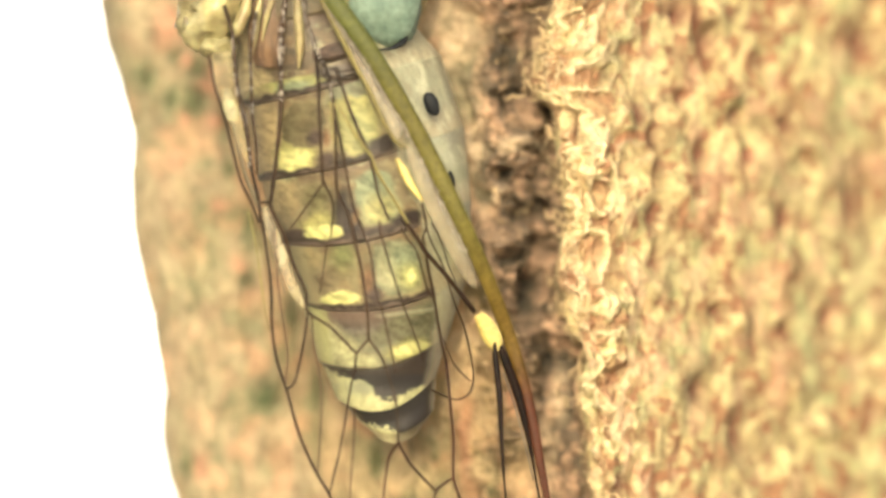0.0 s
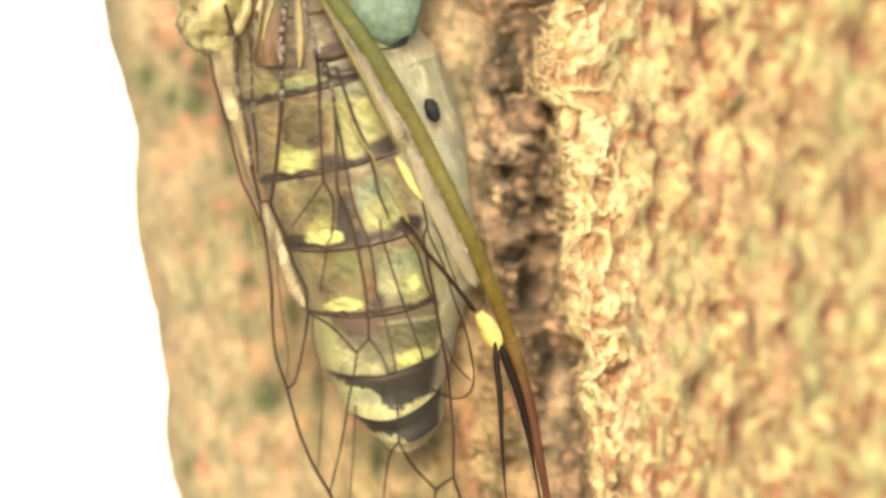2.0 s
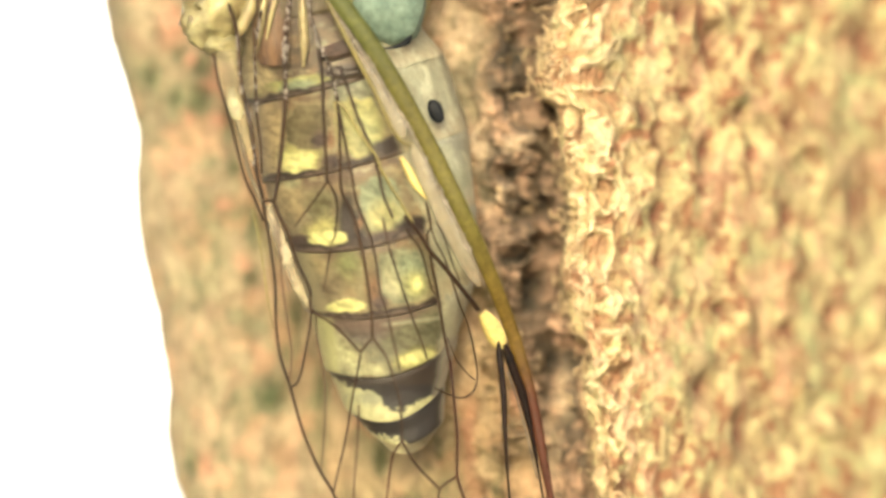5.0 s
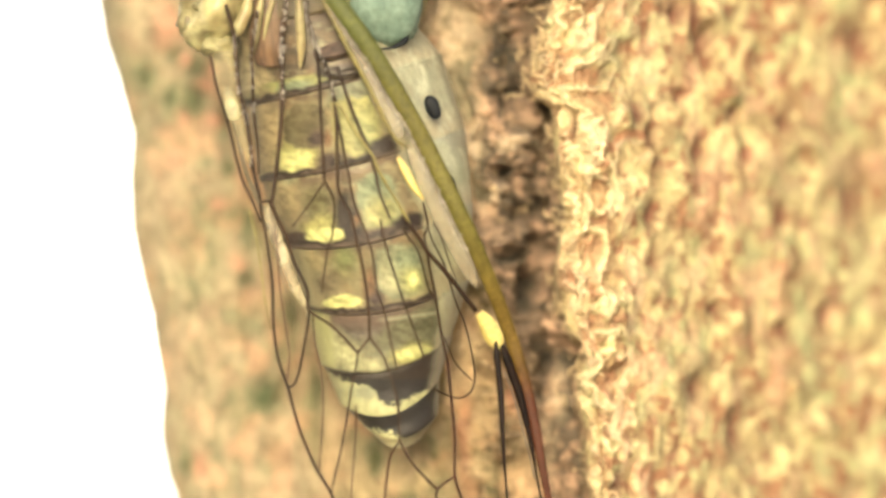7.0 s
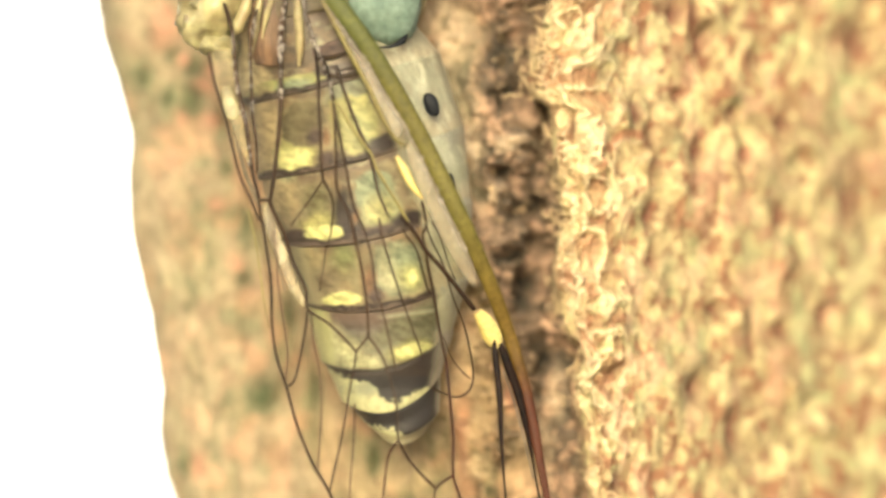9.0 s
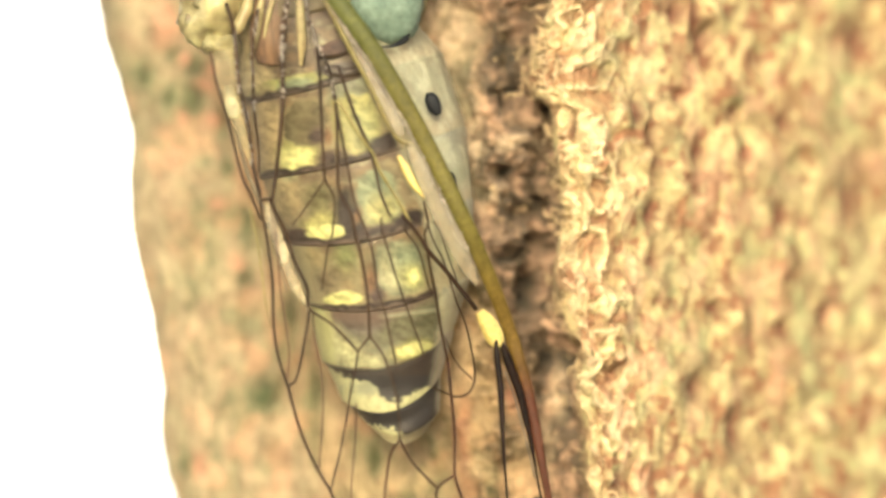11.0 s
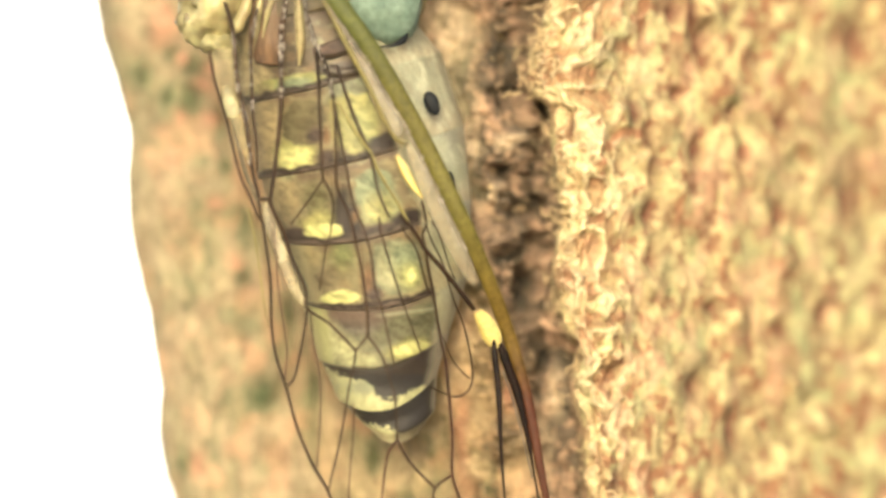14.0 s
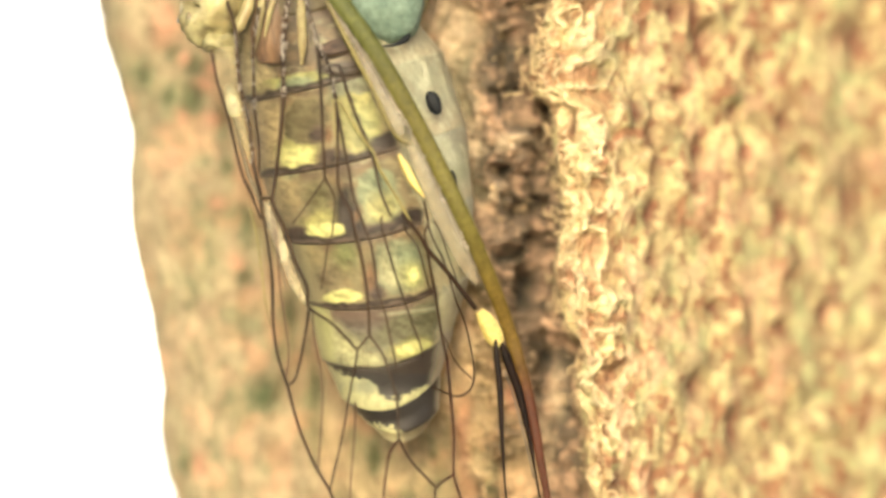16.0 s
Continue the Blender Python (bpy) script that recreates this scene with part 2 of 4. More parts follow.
# ---- setting ----
def build_ground():
    bm = bmesh.new()
    n = 48
    for r0, r1 in ((0, 2), (2, 12), (12, 60), (60, 400), (400, 3000)):
        for k in range(n):
            a, b = math.tau * k / n, math.tau * (k + 1) / n
            corners = [(r0, a), (r1, a), (r1, b), (r0, b)] if r0 else [(0, 0), (r1, a), (r1, b)]
            bm.faces.new([bm.verts.new((r * math.cos(w), r * math.sin(w), 0.03 * noise.noise((r * math.cos(w), r * math.sin(w), 0)) if r > 1 else 0)) for r, w in corners])
    bmesh.ops.remove_doubles(bm, verts=bm.verts, dist=0.0005)
    tagged(part("ground", bm, M_SOIL, None), "bare brown soil with thin green growth", "ground", kind="structure")


def build_backdrop():
    bm = bmesh.new()
    rows = [[bm.verts.new((28 * math.sin(a), 28 * math.cos(a), z)) for a in np.linspace(-0.6, 0.6, 13)] for z in (0.0, 4.0, 9.0)]
    for a, b in zip(rows, rows[1:]):
        for k in range(12):
            bm.faces.new((a[k], a[k + 1], b[k + 1], b[k]))
    tagged(part("backdrop", bm, M_HAZE, None), "blown-out white daylight sky behind the tree", "sky", kind="structure")


# trunk section, (u, h) in mm, going round from the back by the shaded flank, the fissure and the raised plate
SECTION = [(-4, -60), (-10, -36), (-13.2, -14), (-14.0, -7.2), (-13.5, -4.4), (-11.0, -3.0), (-5.5, -2.6), (0.8, 0.7), (2.8, 1.7), (4.2, 0.0),
           (4.9, 0.4), (5.05, 3.0), (6.0, 4.1), (8, 2.6), (13, -1.2), (20, -6.0), (30, -13), (45, -25), (55, -46), (50, -80), (25, -95), (5, -86)]
# the plate's edge and the shaded flank's outline, (u, v) in mm
PLATE_EDGE = [(5.20, 11.78), (5.03, 11.03), (4.45, 9.53), (3.90, 8.53), (3.65, 6.90), (4.85, 6.03), (5.05, 4.53), (5.2, 2.78), (5.30, 1.03), (5.05, -0.23), (5.15, -1.98), (5.60, -3.98), (6.15, -4.98), (5.95, -6.48), (6.30, -7.98), (6.53, -11.03), (6.65, -11.98)]
FLANK_EDGE = [(-15.25, 11.78), (-15.08, 11.03), (-14.85, 9.53), (-14.28, 7.78), (-13.70, 5.53), (-13.65, 3.53), (-13.55, 1.03), (-13.20, -0.73), (-12.63, -2.73), (-12.17, -4.98), (-12.05, -7.98), (-11.70, -9.98), (-11.30, -11.03), (-11.05, -11.98)]

# marks of the bark, its own unless noted: (u, v, half width, half height) in mm
GREEN_STAINS = [(-11.00, 8.20, 0.58, 0.68), (-11.10, 6.65, 0.58, 1.00), (-11.95, 8.70, 0.45, 0.50), (-9.83, 5.73, 0.40, 1.00), (-12.10, 6.78, 0.40, 0.45), (-5.70, -6.23, 0.33, 1.15), (-3.05, -9.53, 0.28, 0.90), (1.65, -9.10, 0.35, 0.55), (2.10, -10.23, 0.25, 1.00), (-8.68, 1.15, 0.35, 1.12), (-8.85, -1.23, 0.40, 0.50), (-6.73, -2.98, 0.35, 0.85), (-7.85, -6.48, 0.80, 1.00), (-11.35, -9.73, 0.60, 0.80), (-13.35, 7.78, 0.50, 0.75), (-9.60, 3.53, 0.35, 0.50)]
PINK_STAINS = [(-11.50, 8.47, 0.30, 0.28), (-10.53, 7.28, 0.50, 0.40), (-11.55, 5.90, 0.30, 0.35), (-10.33, 5.73, 0.43, 0.35), (-12.30, 9.90, 0.65, 0.75), (-9.98, 2.02, 0.38, 0.30), (-9.10, -0.73, 0.35, 0.35), (-10.85, -9.73, 0.30, 0.60), (-12.35, 10.53, 0.55, 0.55), (-12.10, 4.03, 0.50, 0.45), (-10.10, 8.03, 0.35, 0.30), (1.07, -8.72, 0.43, 2.50), (3.03, -6.48, 0.35, 0.75)]
PLATE_STREAKS = [(18.03, 4.53, 1.12, 4.75), (16.40, -4.48, 0.95, 3.75), (13.03, -8.97, 0.65, 2.25), (15.40, 2.78, 0.85, 2.00), (19.03, -0.98, 0.75, 3.00), (10.15, -0.98, 0.60, 1.50), (11.15, -4.98, 0.65, 2.00), (7.40, 8.03, 0.50, 1.50), (13.90, 0.53, 0.60, 1.75)]
# brown patches that darken the fissure
BROWN_PATCHES = [(2.90, 1.03, 1.20, 1.88), (3.28, 5.03, 0.75, 1.50), (3.65, -2.98, 0.75, 1.50), (2.90, 8.28, 1.00, 1.50), (4.03, -6.98, 0.50, 1.00)]
# tan bark; patches by the tail also painted to lighten its shadow
TAN_PATCHES = [(1.0, -4.8, 0.9, 1.5), (2.5, -6.6, 1.0, 1.6), (3.9, -9.2, 0.9, 2.0), (2.2, -4.2, 0.7, 1.0), (-4.60, -7.98, 0.55, 1.50), (-1.73, -10.28, 1.00, 0.65), (0.45, -6.60, 0.55, 0.75), (-3.60, -10.53, 0.75, 0.65), (1.65, -7.98, 0.45, 0.65)]
# fissure hollows: sunk, with their shade painted nearly black
SHADED_HOLLOWS = [(2.95, 8.55, 0.95, 1.25), (3.45, 7.2, 0.5, 0.7), (4.35, 2.5, 0.65, 1.15), (3.3, 1.6, 0.55, 0.6), (4.1, 0.3, 0.45, 0.5), (3.95, -1.9, 0.55, 1.35), (3.0, -0.4, 0.4, 0.5), (2.55, 6.55, 0.3, 0.6), (4.3, -4.9, 0.33, 0.95), (4.0, -6.6, 0.3, 0.6), (2.6, 3.2, 0.3, 0.4)]
# raised lumps with lit tops painted pale; the first lightens the insect's shadow
PALE_LUMPS = [(1.0, -4.2, 0.9, 1.3), (-0.5, 10.2, 0.6, 0.9), (0.40, 9.15, 0.45, 1.00), (1.35, 4.65, 0.30, 1.50), (2.65, 4.40, 0.40, 0.35), (2.10, -0.98, 0.30, 0.45), (2.27, -3.73, 0.40, 0.85), (1.65, -9.73, 0.60, 0.65), (5.03, -6.48, 0.35, 1.00), (2.40, 2.40, 0.30, 0.40)]
# pits and clefts of the plate: sunk, reddish, their shade painted dark
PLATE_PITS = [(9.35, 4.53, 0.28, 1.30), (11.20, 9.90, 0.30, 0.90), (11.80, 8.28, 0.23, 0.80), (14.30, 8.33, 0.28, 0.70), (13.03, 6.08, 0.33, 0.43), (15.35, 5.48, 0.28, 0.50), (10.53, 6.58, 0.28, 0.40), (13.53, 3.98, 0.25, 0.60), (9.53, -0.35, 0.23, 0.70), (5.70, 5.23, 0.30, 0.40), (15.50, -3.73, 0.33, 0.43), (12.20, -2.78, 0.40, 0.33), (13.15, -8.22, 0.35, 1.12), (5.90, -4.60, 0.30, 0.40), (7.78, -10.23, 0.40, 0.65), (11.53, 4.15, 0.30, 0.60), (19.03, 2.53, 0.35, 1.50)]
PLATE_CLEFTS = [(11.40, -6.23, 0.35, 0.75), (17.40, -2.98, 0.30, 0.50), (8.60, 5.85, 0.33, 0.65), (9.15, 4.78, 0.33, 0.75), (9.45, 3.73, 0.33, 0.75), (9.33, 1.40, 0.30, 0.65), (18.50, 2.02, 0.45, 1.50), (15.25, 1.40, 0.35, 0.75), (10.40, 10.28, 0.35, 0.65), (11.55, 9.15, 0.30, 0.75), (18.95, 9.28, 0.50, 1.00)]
PLATE_LUMPS = [(8.20, 5.65, 0.70, 0.55), (8.95, 3.90, 0.28, 1.20), (6.90, 3.90, 0.35, 1.25), (12.65, 6.78, 0.60, 0.65), (10.40, 2.78, 0.65, 0.90), (9.90, -6.48, 0.60, 1.25), (15.15, -0.73, 0.65, 1.00), (17.40, -7.98, 1.25, 0.45), (7.53, -2.98, 0.45, 1.10), (12.90, -2.98, 0.55, 1.00), (16.15, 4.53, 0.75, 0.45), (11.78, 10.28, 0.75, 0.60), (15.90, -6.23, 0.65, 0.55)]


def dots(U, V, marks):
    """A soft field that is 1 in the marks' middles."""
    total = np.zeros_like(U)
    for u, v, a, b in marks:
        total = np.maximum(total, np.exp(-((U - u) / a) ** 2 - ((V - v) / b) ** 2))
    return total


def build_tree():
    tree = new("tree")
    tagged(tree, "thin tree trunk with rough tan bark and a raised sunlit plate", "tree")
    n = 1200
    loop = SECTION + SECTION[:1]
    curve = glide([(u, h, 0) for u, h in loop], 40)[:-1]
    base = np.array([(q.x, q.y) for q in curve])
    step = np.linalg.norm(np.diff(np.vstack([base, base[:1]]), axis=0), axis=1)
    run = np.r_[0, np.cumsum(step)]
    # dense where the bark is seen, coarse round the back
    seen = ((np.arange(len(base)) > 90) & (np.arange(len(base)) < 640)).astype(float)
    weight = np.r_[0, np.cumsum(step * (0.02 + seen))]
    want = np.interp(np.linspace(0, weight[-1], n, endpoint=False), weight, run)
    closed = np.vstack([base, base[:1]])
    u0, h0 = np.interp(want, run, closed[:, 0]), np.interp(want, run, closed[:, 1])
    key = np.interp(want, run, np.arange(len(closed)) / 40.0)
    du, dh = np.gradient(u0), np.gradient(h0)
    length = np.hypot(du, dh)
    nu, nh = dh / length, -du / length
    if nh[np.argmin(np.abs(key - 13.5))] < 0:
        nu, nh = -nu, -nh
    v = np.r_[np.linspace(-1500, -60, 30), np.linspace(-52, -14.5, 26), np.linspace(-14, 14, 560), np.linspace(14.5, 52, 26), np.linspace(60, 1400, 28)]
    U, V = np.meshgrid(u0, v)
    H, K, S = (np.tile(x, (len(v), 1)) for x in (h0, key, want))
    H = H + 1.0 * smooth(-V, 4.5, 8.5) * np.exp(-((K - 9.2) / 0.9) ** 2)
    edge = np.interp(v, [q[1] for q in PLATE_EDGE][::-1], [q[0] for q in PLATE_EDGE][::-1])
    flank = np.interp(v, [q[1] for q in FLANK_EDGE][::-1], [q[0] for q in FLANK_EDGE][::-1])
    near_edge = np.exp(-((K - 11.0) / 1.7) ** 2)
    near_flank = 1 - smooth(K, 2.5, 6.5)
    ragged = 0.22 * rough_field(V / 1.1, S * 0 + 3.3, 5, 4) + 0.25 * rough_field(V / 0.3, K * 0.4, 8, 3)
    ragged = ragged * (0.45 + 0.55 * smooth(V, -4, 2))
    U = U + near_edge * (edge - 5.0)[:, None] + np.exp(-((K - 11.5) / 0.6) ** 2) * ragged + near_flank * (flank * 1.03 + 13.9)[:, None]
    plate = smooth(K, 10.2, 11.2) * (1 - smooth(K, 17.5, 19))
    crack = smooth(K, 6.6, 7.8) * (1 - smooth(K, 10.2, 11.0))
    # relief in mm along the normal
    lumps = rough_field(S / 1.5, V / 2.1, 20, 4, 0.55)
    fibres = rough_field(S / 0.42, V / 1.15, 30, 4, 0.6)
    pits = np.maximum(0, rough_field(S / 0.6 + 0.4 * lumps, V / 1.3, 40, 2) - 0.15)
    lip = np.exp(-((K - 11.9) / 0.7) ** 2)
    relief = (1 - plate) * ((0.55 + 0.35 * smooth(K, 5.5, 7.5)) * lumps + 0.12 * fibres) + crack * (1.15 * rough_field(S / 1.3, V / 1.6, 50, 5, 0.6) + 0.4 * rough_field(S / 0.3, V / 0.38, 55, 3, 0.6))
    low = 0.4 * smooth(-V, -1, 4)
    near = 1 - 0.9 * smooth(K - low, 12.0, 13.0)
    far = 1 - 0.9 * smooth(K - low, 12.0, 12.9)
    relief = relief + plate * ((0.42 * lumps + 0.30 * rough_field(S / 0.5, V / 0.5, 45, 3, 0.55)) * near + (1 - near) * (0.34 * rough_field(S / 1.3, V / 1.7, 20, 2) + 0.16 * rough_field(S / 0.7, V / 1.0, 25, 2, 0.5)) + 0.4 * far * fibres - (0.15 + 1.1 * near) * pits + 0.28 * rough_field(S / 0.2, V / 0.5, 60, 3, 0.6) * (0.05 + lip))
    relief = relief * (1 - 0.72 * np.exp(-((K - 10.75) / 0.6) ** 2)) * (0.45 + 0.55 * smooth(K, 3.5, 5.5))
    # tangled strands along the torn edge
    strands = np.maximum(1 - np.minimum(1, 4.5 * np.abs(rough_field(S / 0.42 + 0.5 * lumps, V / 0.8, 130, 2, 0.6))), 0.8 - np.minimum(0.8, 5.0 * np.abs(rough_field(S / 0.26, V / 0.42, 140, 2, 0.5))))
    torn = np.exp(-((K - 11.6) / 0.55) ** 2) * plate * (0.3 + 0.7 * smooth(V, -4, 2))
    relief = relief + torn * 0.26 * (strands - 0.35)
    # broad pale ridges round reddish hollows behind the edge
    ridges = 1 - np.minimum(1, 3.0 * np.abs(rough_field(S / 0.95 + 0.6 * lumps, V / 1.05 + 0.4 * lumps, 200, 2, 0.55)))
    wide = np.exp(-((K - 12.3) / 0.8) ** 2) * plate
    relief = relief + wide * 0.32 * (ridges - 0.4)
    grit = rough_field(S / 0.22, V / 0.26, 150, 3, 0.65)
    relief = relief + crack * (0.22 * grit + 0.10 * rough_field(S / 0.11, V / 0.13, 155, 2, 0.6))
    front = (K > 2.5) & (K < 16)
    wander = 0.5 * rough_field(S / 0.7, V / 0.7, 110, 3)
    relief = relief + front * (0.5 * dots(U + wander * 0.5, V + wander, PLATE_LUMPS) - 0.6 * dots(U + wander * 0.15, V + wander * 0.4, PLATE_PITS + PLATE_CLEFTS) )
    sink = front * (0.4 * dots(U + wander, V + wander, PALE_LUMPS) - 1.8 * dots(U + wander * 0.6, V + wander * 0.6, SHADED_HOLLOWS))
    marks = [(front * dots(U + wander * f, V + wander * (0.4 if f < 1 else 1), m))[..., None] for m, f in ((PLATE_STREAKS, 1), (TAN_PATCHES, 1), (GREEN_STAINS, 0.3), (PINK_STAINS, 0.3), (BROWN_PATCHES, 1), (SHADED_HOLLOWS, 1), (PALE_LUMPS, 1), (PLATE_PITS + PLATE_CLEFTS, 0.15))]
    U = U + nu[None] * relief
    H = H + nh[None] * relief + sink
    verts = np.c_[U.ravel() * MM, -H.ravel() * MM, V.ravel() * MM + HEIGHT]
    verts[:, 2] = np.maximum(verts[:, 2], 0.0)
    # pigment: own patches of tan, pink, grey green, dark stain; relief shade painted in
    tone = smooth(rough_field(S / 1.3, V / 1.5, 70, 4, 0.65), -0.35, 0.35)[..., None]
    green = smooth(rough_field(S / 1.2, V / 1.4, 80, 3), 0.05, 0.4)[..., None]
    stain = smooth(rough_field(S / 0.62, V / 1.2, 90, 3), 0.12, 0.4)[..., None]
    def mixed(a, b, f):
        return np.asarray(a) * (1 - f) + np.asarray(b) * f
    salmon = smooth(rough_field(S / 1.15, V / 1.3, 120, 3), 0.1, 0.34)[..., None]
    streak = smooth(rough_field(S / 0.55, V / 0.8, 95, 2), 0.10, 0.32)[..., None]
    torn3, strands3 = torn[..., None], strands[..., None]
    flank_colour = mixed(mixed(mixed(mixed((0.38, 0.275, 0.165), (0.41, 0.325, 0.195), tone), (0.29, 0.27, 0.145), green * 0.55), (0.60, 0.34, 0.20), salmon * 0.5), (0.14, 0.15, 0.075), np.maximum(stain * 0.3, 0.5 * smooth(rough_field(S / 1.0, V / 1.7, 180, 4, 0.6), 0.16, 0.42)[..., None]))
    lip3 = np.exp(-((K - 11.7) / 0.75) ** 2)[..., None]
    # fissure colour; painted shade darkens it where the grit sinks
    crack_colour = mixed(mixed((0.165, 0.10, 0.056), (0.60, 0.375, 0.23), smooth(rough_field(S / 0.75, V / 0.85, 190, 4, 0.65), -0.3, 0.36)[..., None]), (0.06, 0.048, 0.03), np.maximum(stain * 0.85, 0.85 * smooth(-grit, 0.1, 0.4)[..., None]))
    plate_colour = mixed(mixed(mixed((0.34, 0.245, 0.115), (0.51, 0.405, 0.185), tone), (0.385, 0.385, 0.175), green * 0.75), (0.23, 0.115, 0.055), np.maximum(stain * 0.55, streak * 0.7))
    fleck = smooth(rough_field(S / 0.66, V / 0.62, 160, 3, 0.6), 0.10, 0.32)[..., None]
    cream = smooth(rough_field(S / 0.75, V / 0.72, 170, 3, 0.6), 0.02, 0.26)[..., None]
    plate_colour = mixed(mixed(plate_colour, (0.69, 0.565, 0.28), cream * 0.6), (0.27, 0.115, 0.055), fleck * 0.9)
    plate_colour = mixed(plate_colour, (0.56, 0.335, 0.20), salmon * 0.5)
    # relief shading painted in: reddish hollows darker, ridges and strands paler
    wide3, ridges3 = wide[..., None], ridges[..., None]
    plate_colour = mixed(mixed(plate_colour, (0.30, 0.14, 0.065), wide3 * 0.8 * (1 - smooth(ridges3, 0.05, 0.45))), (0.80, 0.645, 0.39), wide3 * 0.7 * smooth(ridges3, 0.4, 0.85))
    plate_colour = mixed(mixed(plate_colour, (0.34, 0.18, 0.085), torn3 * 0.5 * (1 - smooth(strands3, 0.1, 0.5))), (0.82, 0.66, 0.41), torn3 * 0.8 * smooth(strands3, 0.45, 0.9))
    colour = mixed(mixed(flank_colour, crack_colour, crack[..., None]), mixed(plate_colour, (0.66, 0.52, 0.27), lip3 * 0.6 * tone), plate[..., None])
    # own stains, then painted shade in hollows and pits, light on lumps
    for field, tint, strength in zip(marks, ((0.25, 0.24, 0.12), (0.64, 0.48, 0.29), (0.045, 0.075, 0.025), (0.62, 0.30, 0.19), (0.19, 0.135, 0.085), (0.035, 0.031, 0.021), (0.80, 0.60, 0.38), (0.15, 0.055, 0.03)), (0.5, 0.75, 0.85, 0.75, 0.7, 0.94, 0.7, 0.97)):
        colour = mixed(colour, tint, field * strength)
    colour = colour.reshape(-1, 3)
    rows, cols = U.shape
    first, last = int(np.argmin(np.abs(key - 10.6))), int(np.argmin(np.abs(key - 18.0)))
    def faces_of(columns):
        return [(r * cols + c, r * cols + (c + 1) % cols, (r + 1) * cols + (c + 1) % cols, (r + 1) * cols + c) for r in range(rows - 1) for c in columns]
    inner = [c for c in range(cols) if not first <= c < last]
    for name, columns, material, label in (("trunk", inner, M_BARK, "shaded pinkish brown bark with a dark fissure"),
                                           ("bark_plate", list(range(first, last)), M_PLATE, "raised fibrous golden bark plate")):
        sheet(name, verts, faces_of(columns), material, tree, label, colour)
        me = bpy.data.meshes[name]
        bm = bmesh.new()
        bm.from_mesh(me)
        bmesh.ops.delete(bm, geom=[w for w in bm.verts if not w.link_faces], context="VERTS")
        bm.to_mesh(me)
        bm.free()
    # loose crumbs of bark in the fissure
    rng = random.Random(4)
    spots = np.argwhere((crack > 0.45) & (np.abs(V) < 12.4))
    shapes = []
    for k in range(10):
        bm = bmesh.new()
        blob(bm, Vector(), [rng.uniform(0.5, 1.1), rng.uniform(0.4, 0.8), rng.uniform(0.5, 1.3)], 0, 0.45, k + 40, 5, 7)
        shapes.append(part("bark_crumb", bm, M_FIBRE if k < 1 else M_CRUMB if k < 7 else M_CRUST, tree))
    for k in range(300):
        i, j = spots[rng.randrange(len(spots))]
        ob = shapes[k] if k < 10 else new("bark_crumb", shapes[k % 10].data)
        ob.parent = tree
        size = 0.07 + 0.22 * rng.random() ** 2
        ob.matrix_basis = Matrix.Translation(at(float(U[i, j]), float(V[i, j]), float(H[i, j]) + size * 0.15)) @ pose(0, 0, 0, rng.uniform(0, 360), rng.uniform(0, 360), rng.uniform(0, 360)) @ Matrix.Diagonal((size, size, size, 1))
    # torn flakes along the plate's edge
    shapes = []
    for k in range(8):
        bm = bmesh.new()
        blob(bm, Vector(), [rng.uniform(0.35, 1.0), rng.uniform(0.4, 0.9), rng.uniform(0.8, 2.2)], 0, 0.32, k + 3, 8, 9)
        shapes.append(part("bark_flake", bm, M_FIBRE, tree))
    def edge_at(v0):
        return float(np.interp(v0, [q[1] for q in PLATE_EDGE][::-1], [q[0] for q in PLATE_EDGE][::-1]))
    for k in range(170):
        v0 = rng.uniform(-12.5, 12.5)
        out = abs(rng.gauss(0, 0.9))
        h = 1.9 + 1.0 * min(out, 1.0) + rng.uniform(-0.7, 0.3)
        ob = shapes[k] if k < 8 else new("bark_flake", shapes[k % 8].data)
        ob.parent = tree
        size = rng.uniform(0.05, 0.17)
        ob.matrix_basis = Matrix.Translation(at(edge_at(v0) + out * 0.9, v0, h)) @ pose(0, 0, 0, rng.uniform(-25, 25), rng.uniform(-40, 40), rng.uniform(0, 360)) @ Matrix.Diagonal((size, size, size, 1))
    # loose fibres that stand out of the torn edge: thin, bent, tangled
    shapes = []
    for k in range(12):
        bm = bmesh.new()
        bend = [rng.uniform(-0.2, 0.2) for q in range(6)]
        path = glide([Vector((bend[0], 0, 0)), Vector((bend[1], bend[2], 0.33)), Vector((bend[3], bend[4], 0.66)), Vector((bend[5], rng.uniform(-0.3, 0.3), 1.0))], 4)
        tube(bm, path, [0.05, 0.06, 0.05, 0.02], 5)
        shapes.append(part("bark_fibre", bm, M_FIBRE, tree))
    for k in range(300):
        v0 = 12.3 - 24.6 * rng.random() ** 1.25
        out = rng.gauss(0.25, 0.36)
        h = float(np.interp(out, [-0.5, 0.0, 0.5, 1.2, 2.0], [1.2, 2.4, 3.55, 4.05, 3.7])) + rng.uniform(-0.15, 0.1)
        ob = shapes[k] if k < 12 else new("bark_fibre", shapes[k % 12].data)
        ob.parent = tree
        size = rng.uniform(0.3, 0.95)
        ob.matrix_basis = Matrix.Translation(at(edge_at(v0) + out, v0, h)) @ pose(0, 0, 0, rng.uniform(-35, 35), rng.gauss(0, 55), rng.uniform(0, 360)) @ Matrix.Diagonal((size * MM, size * MM, size * MM, 1))


